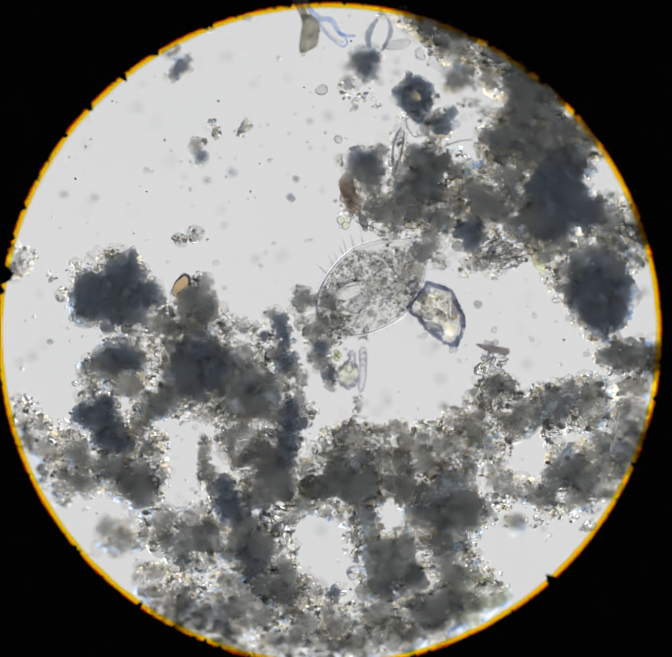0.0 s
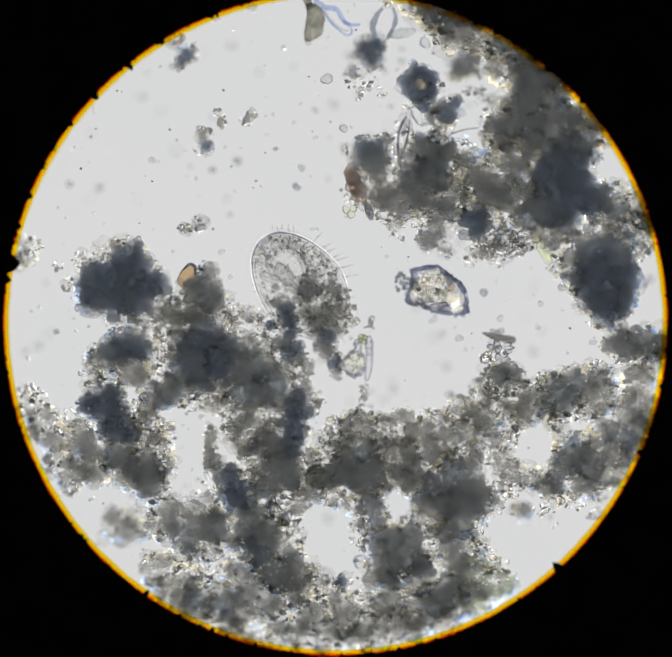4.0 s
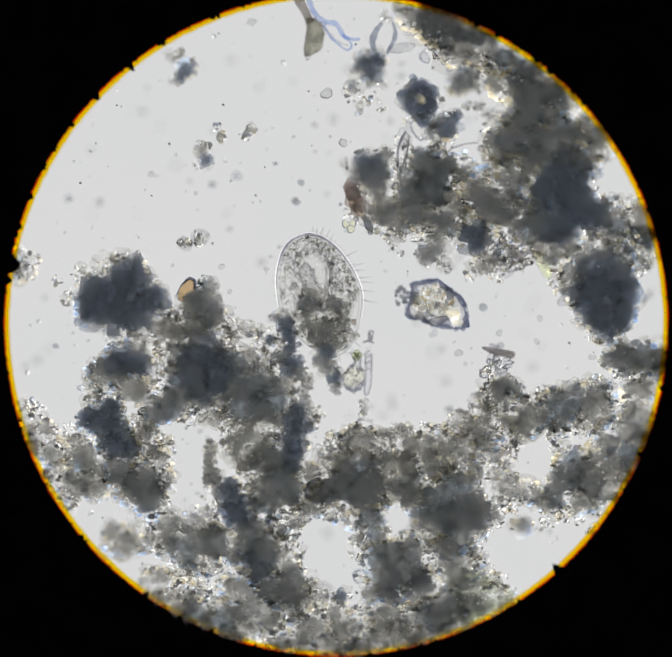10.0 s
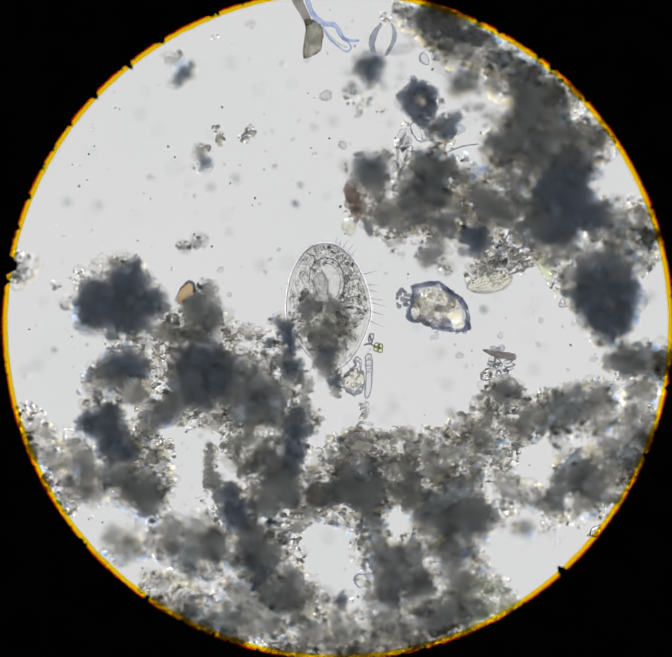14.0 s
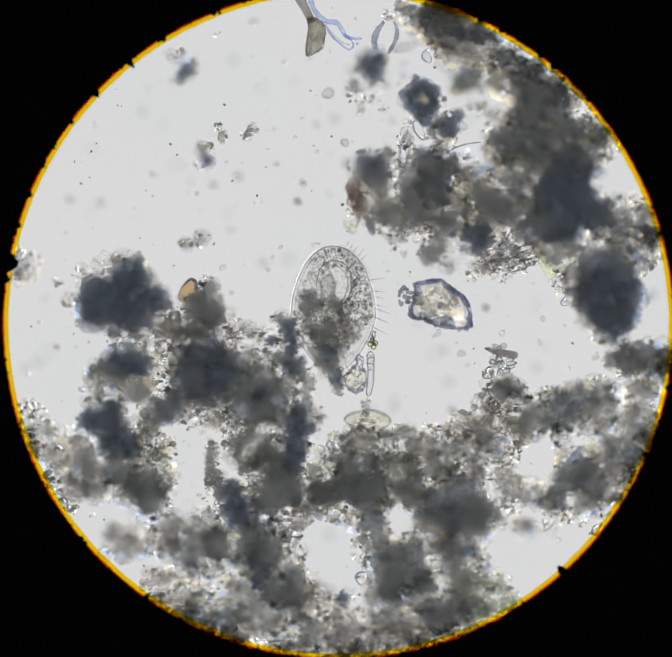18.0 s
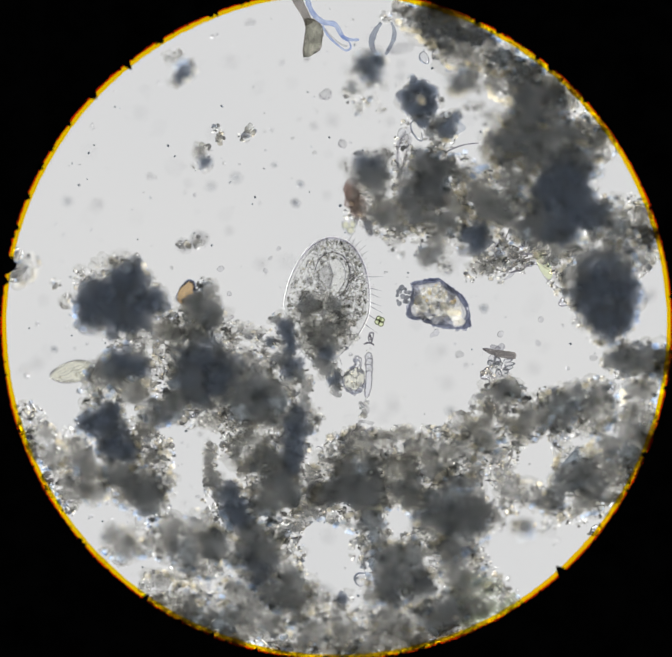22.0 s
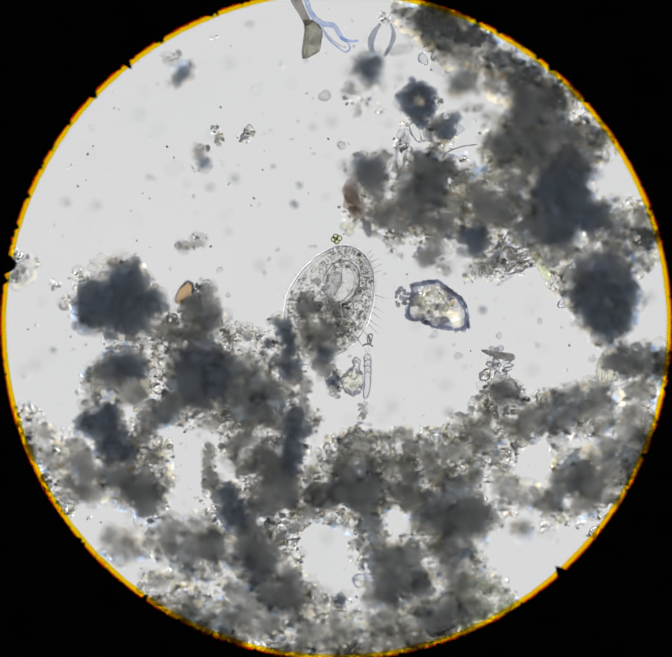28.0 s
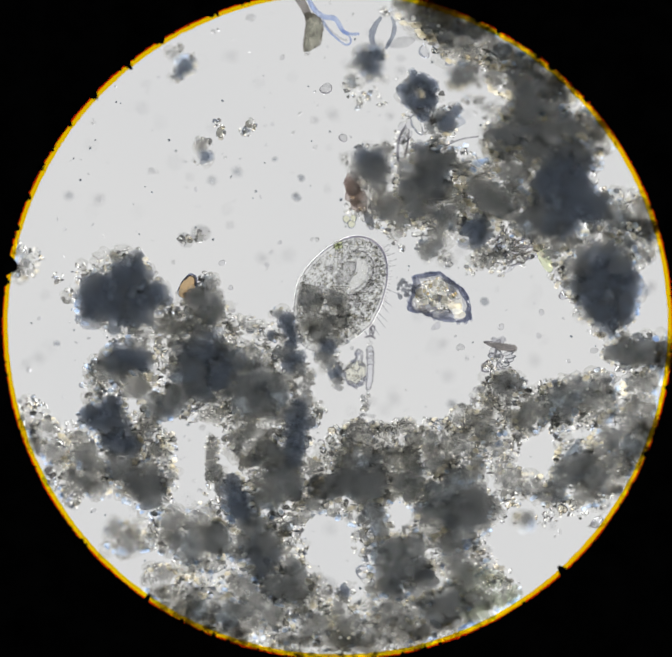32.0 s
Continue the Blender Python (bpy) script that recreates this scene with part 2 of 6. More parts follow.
# ---- the microscope: lamp house, field stop, slide ----
def ring_mesh(name, r0, r1, z0, z1, material, n=360, rough0=0.0, rough1=0.0, square=False):
    """A flat ring with thickness; rough: unevenness of its inner and outer edge."""
    a = np.linspace(0, 2 * math.pi, n, endpoint=False)
    d = np.stack([np.cos(a), np.sin(a), np.zeros(n)], 1)
    grain = lambda k: (wobble(d, k * 0.5, 60.0, 2) + RNG.normal(0, k * 0.45, n)) if k else np.zeros(n)
    e0, e1 = r0 + grain(rough0), r1 + grain(rough1)
    if square:
        e1 = r1 / np.maximum(np.abs(np.cos(a)), np.abs(np.sin(a)))
    v = [np.stack([d[:, 0] * e, d[:, 1] * e, np.full(n, z)], 1) for e, z in ((e0, z1), (e1, z1), (e1, z0), (e0, z0))]
    f = []
    for j in range(4):
        for k in range(n):
            a0, b0 = j * n + k, j * n + (k + 1) % n
            f.append((a0, a0 + n if j < 3 else k, b0 + n if j < 3 else (k + 1) % n, b0))
    return mesh_of(name, np.concatenate(v), f, material, False)


def disc_mesh(name, r, z0, z1, material, n=96):
    bm = bmesh.new()
    bmesh.ops.create_cone(bm, cap_ends=True, segments=n, radius1=r, radius2=r, depth=z1 - z0,
                          matrix=Matrix.Translation((0, 0, (z0 + z1) / 2)))
    me = bpy.data.meshes.new(name)
    bm.to_mesh(me)
    bm.free()
    me.materials.append(material)
    return me


lamp_house = tagged(new("lamp_house"), "matt black round lamp house below the microscope stage", "lamp")
lamp_house.location = (0, 0, -0.40)
part("housing", ring_mesh("housing", 0.60, 0.62, -0.02, 0.24, M_BLACK, 96), lamp_house)
part("floor_plate", disc_mesh("floor_plate", 0.62, -0.04, -0.022, M_BLACK), lamp_house)
part("diffuser", disc_mesh("diffuser", 0.425, -0.015, 0.0, M_LAMP), lamp_house, "glowing white diffuser disc")
part("glint_ring", ring_mesh("glint_ring", 0.43, 0.595, -0.012, -0.004, M_RING, 96), lamp_house, "bright ring added round the diffuser to give glints")

STOP_R = 779 * U
STOP = [(0, -0.00131, -0.00776, 0.0071, 0.32), (0.5, -0.00115, -0.00725, 0.0071, 0.26), (1, -0.00175, -0.0059, 0.0071, 0.24), (1.5, -0.00067,
        -0.00811, 0.0071, 0.24), (2, -0.00115, -0.00803, 0.0071, 0.23), (2.5, -0.00133, -0.00705, 0.0071, 0.28), (3, -0.00137, -0.0071, 0.0071, 0.21),
        (3.5, -0.00106, -0.00732, 0.0071, 0.22), (5.5, -0.00166, -0.00711, 0.0071, 0.2), (6, -0.00172, -0.00706, 0.0071, 0.22), (6.5, -0.00174,
        -0.0075, 0.0071, 0.28), (7, -0.00132, -0.00759, 0.0071, 0.27), (7.5, -0.00152, -0.00743, 0.0071, 0.24), (8, -0.00188, -0.00602, 0.0071, 0.3),
        (8.5, -0.00021, 0.00043, 0.0071, 0.16), (9, -0.00015, 0.00206, 0.0071, 0.16), (9.5, -0.00013, 0.00167, 0.0071, 0.11), (10, -0.00035, 0.00189,
        0.0071, 0.12), (10.5, -0.00013, 0.00173, 0.0153, 0.1), (11, -0.00011, 0.00306, 0.0145, 0.15), (11.5, 0.00016, 0.00582, 0.0148, 0.11), (12,
        -0.0001, 0.00359, 0.0145, 0.18), (12.5, 0.00046, 0.0033, 0.0149, 0.16), (13, 0.00056, 0.00349, 0.0154, 0.12), (13.5, 0.00069, 0.00297, 0.0149,
        0.11), (14, 0.00064, 0.00366, 0.0152, 0.12), (14.5, 0.00025, 0.00417, 0.015, 0.12), (16.5, -0.00039, -0.00118, 0.015, 0.15), (17, -0.00228,
        -0.0092, 0.0177, 0.22), (17.5, -0.00053, 0.00082, 0.0156, 0.1), (18, -0.00022, 0.00295, 0.0152, 0.07), (18.5, 4e-05, 0.00312, 0.0144, 0.17),
        (19, 0.00015, 0.00162, 0.0148, 0.14), (19.5, -0.00039, 0.00386, 0.0153, 0.03), (20, 0.00012, 0.00294, 0.0154, 0.08), (20.5, 9e-05, 0.00259,
        0.0155, 0.11), (21, 0.00033, 0.00259, 0.0155, 0.14), (21.5, 0.00036, 0.00286, 0.0151, 0.09), (22, -0.00016, 0.00286, 0.0149, 0.09), (22.5,
        -0.00011, 0.00281, 0.0146, 0.06), (23, 2e-05, 0.00299, 0.0146, 0.08), (23.5, 3e-05, 0.00277, 0.0148, 0.1), (24, 0.00047, 0.00282, 0.0149,
        0.11), (24.5, 0.0003, 0.0035, 0.0153, 0.11), (25, 8e-05, 0.0041, 0.0153, 0.05), (25.5, 0.00018, 0.00382, 0.0147, 0.15), (27.5, 0.0005,
        0.00372, 0.0152, 0.1), (28, 0.00048, 0.00396, 0.0152, 0.05), (28.5, 0.00137, 0.00342, 0.0155, 0.05), (29, 0.00093, 0.00372, 0.0144, 0.08),
        (29.5, 0.00123, 0.00394, 0.0148, 0.05), (30, 0.00082, 0.00796, 0.0147, 0.06), (30.5, 0.0008, 0.00276, 0.0164, 0.06), (31, 0.0005, -0.00105,
        0.0184, -0.06), (31.5, 0.00012, -0.00192, 0.0188, 0.08), (32, -0.00025, -0.00155, 0.0186, -0.02)]
field_stop = tagged(new("field_stop"), "matt black field stop plate with a worn round opening", "diaphragm")
SCALE_R = STOP_R * (HEIGHT - 0.015) / HEIGHT
plate = part("plate", ring_mesh("plate", SCALE_R + 4 * U, 0.55, -0.0008, 0.0, M_BLACK, 900, 0.00036, 0.0, True), field_stop)
# the lens's orange and amber colour fringe, added as tinted rings
part("outer_fringe", ring_mesh("outer_fringe", SCALE_R + 1.5 * U, SCALE_R + 8 * U, -0.0013, -0.0009, M_ORANGE, 900, 0.0002), field_stop, "orange lens colour fringe, added as a thin ring")
part("inner_fringe", ring_mesh("inner_fringe", SCALE_R - 8.0 * U, SCALE_R + 8 * U, -0.0019, -0.0014, M_AMBER, 720, 0.0002), field_stop, "amber lens colour fringe, added as a thin ring")


def burr(angle, out, wide):
    """A small black burr on the worn edge of the opening."""
    r = SCALE_R - out * U
    n = 7
    v, f = [], []
    for z in (-0.0008, 0.0004):
        for k in range(n):
            a = -1 + 2 * k / (n - 1)
            reach = (1 - abs(a) ** 1.6) * out * U * RNG.uniform(0.7, 1.1)
            v.append((SCALE_R + 3 * U - reach, a * wide * U, z))
        v.append((SCALE_R + 14 * U, 0, z))
    m = n + 1
    f = [(k, k + 1, n) for k in range(n - 1)] + [(m + k + 1, m + k, m + n) for k in range(n - 1)]
    f += [(k, m + k, k + 1) for k in range(n - 1)] + [(k + 1, m + k, m + k + 1) for k in range(n - 1)]
    ob = part("burr", mesh_of("burr", v, f, M_BLACK, False), plate)
    ob.matrix_basis = pose(0, 0, 0, 0, 0, angle)


for angle, out, wide in ((128.7, 17, 9), (136.6, 15, 10), (121.7, 11, 10), (-47.8, 20, 12), (-125, 16, 7), (-23, 13, 7), (169.6, 26, 24),
                         (172.5, 12, 10), (157.5, 10, 8), (112, 9, 9), (111, 12, 5), (143, 9, 7), (163, 8, 9), (50, 10, 11), (53, 8, 8),
                         (65, 8, 9), (61, 7, 8), (-112, 10, 6), (-104, 9, 4), (-118, 7, 6), (-140, 6, 8), (97, 7, 7), (152, 8, 6), (-11, 6, 7), (42, 7, 8)):
    burr(angle, out, wide)
for _ in range(70):
    burr(RNG.uniform(0, 360), RNG.uniform(3, 6.5), RNG.uniform(2, 6))

slide = tagged(new("glass_slide"), "clear glass slide under the drop of pond water", "slide", kind="structure")
bm = bmesh.new()
bmesh.ops.create_cube(bm, size=1, matrix=Matrix.Translation((0, 0, -0.0013)) @ Matrix.Diagonal((1.0, 0.6, 0.0016, 1)))
me = bpy.data.meshes.new("pane")
bm.to_mesh(me)
bm.free()
me.materials.append(M_GLASS)
part("pane", me, slide).visible_shadow = False


# ---- sediment ----
# the open field as it lies on the slide in the first and in the later part: what reaches beyond it stays low, below the stop
EARLY, LATE = (778, 790, 762), (784, 757, 756)


def inside(x, y, r=0.0):
    return math.hypot(x - 784, y - 773) + r < 830


def level(x, y, z, r=0.0):
    """The height z, kept low where the place is covered by the field stop."""
    if math.hypot(x - EARLY[0], y - EARLY[1]) + r > EARLY[2]:
        return min(z, 0.0018 + (z % 0.001) * 1.5)
    if math.hypot(x - LATE[0], y - LATE[1]) + r > LATE[2]:
        return min(z, 0.0052 + (z % 0.001) * 0.8)
    return z


def floc(x, y, label, blobs, lift=0.0, density=1.0, fine=1.0, matrix=M_MATRIX, category="sediment floc"):
    """A clump of sediment. blobs: (x, y, radius, weight): 0 loose grains, 1 slime with grains, 2 dark core, 3 grey core."""
    ob = tagged(base_at("sediment_floc", x, y), label, category, "sediment flocs on the slide")
    soft, dense, cores, blue, ochre, haze, deep, middle, crust, gleams, gp, gs, bp, bs = [[] for _ in range(14)]

    def bare(px, py, own):
        """Whether a place lies at the outside of the clump, off its other blobs."""
        return all(b is own or math.hypot(px - b[0], py - b[1]) > 0.85 * b[2] for b in blobs if b[3])

    for blob in blobs:
        bx, by, r, w = blob
        z = 0.0065 + lift + RNG.uniform(0, 0.004)
        out = math.hypot(bx - 784, by - 767)
        if w >= 2:
            rad, h = r * U * 0.58, level(bx, by, z + (0.004 if w == 2 else -0.002), r * 1.1)
            cores.append((spot(bx, by, h), (rad, rad, min(rad * 0.6, 0.009, h * 0.55)), w))
        # cloudy matter that floats above the sharp level: thin over slime, thick over a core
        edge = out > 540
        for i in range((1, 6 if edge else 4, 11, 7)[w]):
            q, b, k = r * math.sqrt(RNG.uniform(0, 0.95 if w < 2 else 0.7)), RNG.uniform(0, 6.3), r * RNG.uniform(0.3, 0.58)
            px, py = bx + q * math.cos(b), by + q * math.sin(b)
            if inside(px, py, k * 0.7):
                (haze, middle if edge or i % 2 else haze, deep, middle)[w].append((spot(px, py, level(px, py, z + RNG.uniform(0.002, 0.014), k * 1.3)), (k * U * RNG.uniform(0.8, 1.3), k * U, min(k * U * 0.5, 0.0035))))
        # flakes of slime: a loose pile inside a blob, a thin fringe round a core
        n = int((r / 9.0) ** 2 * (0.22, 0.36, 0.3, 0.33)[w]) + (w > 0)
        for _ in range(n):
            q = r * math.sqrt(RNG.uniform(0, 1.25) if w < 2 else RNG.uniform(0.5, 1.35))
            b, k = RNG.uniform(0, 6.3), RNG.uniform(8, 23) * (0.5 if r < 15 else 0.75 if r < 24 else 1.0)
            px, py = bx + q * math.cos(b), by + q * math.sin(b)
            if inside(px, py, k * 0.7):
                soft.append((spot(px, py, level(px, py, max(0.004, RNG.normal(z + 0.004, 0.0045)), k * 1.3)), (k * U * RNG.uniform(0.8, 1.5), k * U, min(k * U * 0.45, 0.0035))))
        for _ in range(int((r / 9.0) ** 2 * (0, 0.04, 0.5, 0.3)[w])):
            q, b, k = r * math.sqrt(RNG.uniform(0.2, 1.15) if w >= 2 else RNG.uniform(0, 0.8)), RNG.uniform(0, 6.3), RNG.uniform(4, 13) * (1 if r > 24 else 0.7)
            px, py = bx + q * math.cos(b), by + q * math.sin(b)
            if inside(px, py, k * 0.7):
                dense.append((spot(px, py, level(px, py, z + RNG.uniform(0.004, 0.014), k * 1.3)), (k * U * RNG.uniform(0.8, 1.4), k * U, k * U * 0.5)))
        # crisp lumps at the sharp level: a mottled pile over slime, a crust round a core
        for _ in range(int((r / 9.0) ** 2 * (1.0, 1.9, 1.7, 1.8)[w] * (0.6 if edge else 1.2)) + 1):
            q, b = r * math.sqrt(RNG.uniform(0, 1.25) if w < 2 else RNG.uniform(0.5, 1.4)), RNG.uniform(0, 6.3)
            k = 2.2 + 5.2 * RNG.uniform() ** 1.8
            px, py = bx + q * math.cos(b), by + q * math.sin(b)
            if inside(px, py, k * 0.7) and (RNG.uniform() < (0.12 if w else 0.5) or bare(px, py, blob)):
                crust.append((spot(px, py, level(px, py, (0.0146 if edge else 0.0085) + lift * 0.4 + RNG.normal(0, 0.0014), k * 1.3)), (k * U * RNG.uniform(0.7, 1.5), k * U * RNG.uniform(0.6, 1.0), k * U * 0.5)))
        # glints, put in as small white grains
        for _ in range(int((r / 9.0) ** 2 * (1.0, 0.9, 0.6, 0.6)[w] * (0.7 if edge else 1.0)) + (w < 2)):
            q, b, k = r * math.sqrt(RNG.uniform(0.1, 1.2) if w < 2 else RNG.uniform(0.8, 1.4)), RNG.uniform(0, 6.3), RNG.uniform(1.3, 3.2)
            px, py = bx + q * math.cos(b), by + q * math.sin(b)
            if inside(px, py, k) and (RNG.uniform() < 0.3 or bare(px, py, blob)):
                gleams.append((spot(px, py, level(px, py, (0.0145 if edge else 0.0082) + lift * 0.6 + RNG.uniform(0, 0.0055), k * 1.3)), (k * U * RNG.uniform(0.8, 1.8), k * U, k * U * 0.6)))
        # lens colour fringes put in as flakes: bluish on a clump's far side, ochre towards the middle
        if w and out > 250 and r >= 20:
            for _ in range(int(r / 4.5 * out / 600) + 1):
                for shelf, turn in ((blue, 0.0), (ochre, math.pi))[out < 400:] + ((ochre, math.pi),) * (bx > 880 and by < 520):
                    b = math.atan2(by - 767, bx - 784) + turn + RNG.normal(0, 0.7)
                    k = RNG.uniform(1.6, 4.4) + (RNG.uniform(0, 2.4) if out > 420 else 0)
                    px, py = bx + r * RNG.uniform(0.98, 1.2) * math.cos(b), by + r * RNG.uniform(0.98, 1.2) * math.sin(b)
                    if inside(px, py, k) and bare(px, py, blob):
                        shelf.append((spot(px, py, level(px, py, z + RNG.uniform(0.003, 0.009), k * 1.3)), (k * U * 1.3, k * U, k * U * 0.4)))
        # small cloudy bits, most of them near the sharp levels
        for _ in range(int((r / 6.0) ** 2 * (0.45, 0.5, 0.4, 0.5)[w]) + 1):
            q, b = r * math.sqrt(RNG.uniform(0, 1.35) if w < 2 else RNG.uniform(0.45, 1.45)), RNG.uniform(0, 6.3)
            px, py = bx + q * math.cos(b), by + q * math.sin(b)
            if inside(px, py):
                bp.append(spot(px, py, level(px, py, max(0.002, z + RNG.choice([0.0, 0.002, 0.0085, 0.011]) + RNG.normal(0, 0.0018)), 9)))
                bs.append(U * RNG.choice([1.8, 2.6, 3.5, 5.0], p=[0.38, 0.36, 0.2, 0.06]))
        n = int(density * (r / 6.0) ** 2 * (2.2, 1.2, 1.1, 1.1)[w] * (0.65 if edge else 1.0)) + 1
        rr = np.sqrt(RNG.uniform((0.0, 0.25, 0.55, 0.55)[w], 1.28 if w < 2 else 1.7, n)) * r
        a = RNG.uniform(0, 2 * math.pi, n)
        zz = (lift + RNG.choice([0.008, 0.0138, 0.0108], n, p=[0.12, 0.76, 0.12] if edge else [0.52, 0.38, 0.10]) + RNG.normal(0, 0.0009, n)).clip(0.001, 0.03 + lift)
        for q, b, h in zip(rr, a, zz):
            px, py = bx + q * math.cos(b), by + q * math.sin(b)
            if inside(px, py):
                gp.append(spot(px, py, level(px, py, h, 9)))
                gs.append(U * fine * RNG.choice([2.0, 3.0, 4.2, 5.4, 7.2], p=[0.24, 0.32, 0.26, 0.14, 0.04]))
    v, f = scatter(bp, bs, 0.55)
    part("bit_mass", mesh_of("bit_mass", local(ob, v), f, M_BIT if matrix is M_MATRIX else matrix), ob, "fine cloudy grey-brown bits", "stuff")
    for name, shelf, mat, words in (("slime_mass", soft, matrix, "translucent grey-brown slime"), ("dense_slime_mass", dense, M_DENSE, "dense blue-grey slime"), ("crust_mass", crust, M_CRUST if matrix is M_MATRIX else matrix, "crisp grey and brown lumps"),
                                    ("glint_mass", gleams, M_GLEAM, "bright glints, added as small white grains"),
                                    ("haze_mass", haze, M_HAZE if matrix is M_MATRIX else matrix, "soft cloudy grey haze"), ("deep_haze_mass", deep, M_DEEP, "thick slate-grey haze"), ("middle_haze_mass", middle, M_MIDHAZE, "thick grey haze"), ("blue_fringe", blue, M_BLUEFRINGE, "blue lens colour fringe, added as small flakes"),
                                    ("ochre_film_fringe", ochre, M_OCHRE_FILM_FRINGE, "ochre lens colour fringe, added as small flakes")):
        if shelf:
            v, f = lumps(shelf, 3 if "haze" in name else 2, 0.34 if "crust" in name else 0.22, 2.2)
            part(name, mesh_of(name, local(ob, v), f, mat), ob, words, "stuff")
    for c in cores:
        v, f = lumps([c[:2]], 4, 0.30, 2.4)
        part("core", mesh_of("core", local(ob, v), f, M_CORE if c[2] == 2 else M_MIDCORE), ob, "dense slate-dark core" if c[2] == 2 else "grey cloudy core")
    v, f = scatter(gp, gs)
    part("grain_mass", mesh_of("grain_mass", local(ob, v), f, M_GRAIN), ob, "fine glassy grey and ochre grains", "stuff")
    return ob


DARK = "dark grey sediment floc with glassy grains on the slide"
LOOSE = "loose grey-brown sediment floc with many pale grains"
BROWN = "translucent grey-brown sediment floc on the slide"
floc(270, 700, "large slate-dark sediment clump with a pale grainy fringe",
     [(300, 640, 36, 2), (250, 705, 62, 2), (318, 705, 56, 2), (215, 735, 38, 2), (280, 748, 42, 2), (358, 705, 26, 2), (180, 648, 20, 0), (128, 662, 13, 0),
      (160, 700, 18, 0), (262, 612, 24, 0), (350, 672, 18, 0), (205, 668, 24, 0), (235, 640, 22, 0), (180, 735, 18, 0)])
floc(460, 720, BROWN, [(452, 715, 26, 1), (472, 726, 38, 3), (480, 674, 20, 3), (495, 738, 28, 3), (468, 695, 22, 3), (415, 762, 34, 1), (450, 760, 36, 0), (395, 745, 20, 0)])
floc(470, 870, DARK,
     [(460, 835, 55, 2), (505, 870, 48, 2), (430, 890, 44, 3), (470, 900, 48, 2), (283, 850, 38, 2), (325, 862, 28, 2), (255, 870, 30, 3), (370, 965, 30, 3), (405, 955, 32, 3), (250, 880, 45, 1),
      (225, 915, 36, 0), (335, 805, 38, 1), (385, 795, 34, 1), (440, 795, 38, 1), (515, 795, 32, 0), (545, 775, 22, 0), (578, 768, 18, 1), (598, 790, 14, 0),
      (210, 880, 20, 0), (390, 860, 28, 0), (345, 925, 36, 0)])
floc(600, 930, BROWN,
     [(560, 850, 36, 1), (600, 905, 40, 3), (628, 855, 22, 0), (640, 940, 42, 3), (570, 950, 44, 3), (500, 945, 42, 1), (455, 965, 34, 0), (300, 900, 40, 1),
      (695, 905, 28, 1), (705, 955, 24, 1), (540, 900, 38, 3), (520, 985, 30, 0), (560, 1005, 34, 0), (610, 1010, 44, 1), (580, 1055, 40, 1), (625, 990, 40, 0)])
floc(685, 1020, "tall narrow slate-dark sediment clump",
     [(692, 1000, 32, 2), (686, 1045, 34, 2), (700, 965, 22, 2), (675, 1085, 24, 2), (640, 1090, 40, 1), (605, 1110, 38, 1), (735, 972, 10, 0), (722, 990, 12, 0)])
floc(675, 820, "narrow column of blue-grey sediment lumps",
     [(660, 758, 19, 2), (672, 784, 19, 2), (676, 812, 18, 2), (660, 842, 18, 3), (682, 858, 23, 2), (700, 874, 15, 3), (630, 796, 11, 2), (644, 748, 13, 3), (640, 815, 22, 0), (618, 782, 16, 0),
      (750, 842, 16, 3), (760, 828, 18, 2), (766, 858, 20, 3), (778, 888, 17, 2), (785, 910, 12, 3), (740, 795, 22, 1), (720, 890, 14, 0), (620, 850, 24, 0), (640, 880, 20, 0), (600, 820, 16, 0)])
floc(760, 750, "thin translucent grey film lying over the ciliate",
     [(714, 692, 15, 1), (710, 716, 19, 3), (714, 745, 16, 1), (738, 714, 11, 0), (786, 716, 16, 3), (804, 726, 13, 1), (765, 730, 11, 0), (757, 768, 20, 1), (795, 752, 18, 0), (818, 765, 14, 0), (790, 800, 18, 0), 
      (752, 790, 14, 1), (775, 830, 16, 0), (820, 790, 14, 0), (734, 712, 16, 3), (760, 772, 22, 1), (797, 768, 18, 1), (722, 768, 18, 1), (792, 806, 16, 1), (766, 700, 14, 1), (740, 800, 16, 1)], 0.005, 0.8, 0.8)
floc(260, 1010, "slate-dark sediment clump with a grainy brown rim",
     [(240, 985, 40, 2), (270, 1030, 44, 2), (207, 990, 26, 2), (298, 1052, 26, 2), (262, 958, 24, 2), (320, 1005, 34, 0), (350, 1040, 36, 0), (290, 1100, 42, 1),
      (345, 985, 24, 0), (380, 1050, 26, 0)])
floc(330, 1130, DARK,
     [(332, 1132, 46, 3), (350, 1176, 38, 3), (275, 1110, 36, 3), (370, 1085, 30, 1), (220, 1085, 38, 1), (180, 1060, 36, 0), (388, 1125, 20, 1), (300, 1160, 26, 1),
      (380, 1190, 14, 0), (395, 1150, 14, 0), (345, 1152, 36, 3), (310, 1122, 30, 3)])
floc(120, 1080, LOOSE,
     [(72, 980, 32, 0), (60, 1012, 26, 0), (100, 1025, 34, 1), (62, 958, 22, 0), (122, 1062, 30, 1), (160, 1040, 36, 0), (130, 1120, 34, 1), (172, 1150, 36, 1), (192, 1115, 38, 1),
      (160, 1188, 20, 0), (222, 1145, 30, 1), (75, 1050, 18, 1)])
floc(55, 620, "small tan sediment lump at the rim of the field", [(42, 595, 18, 0), (55, 635, 24, 1), (72, 612, 18, 0), (40, 650, 16, 0)], 0.004)
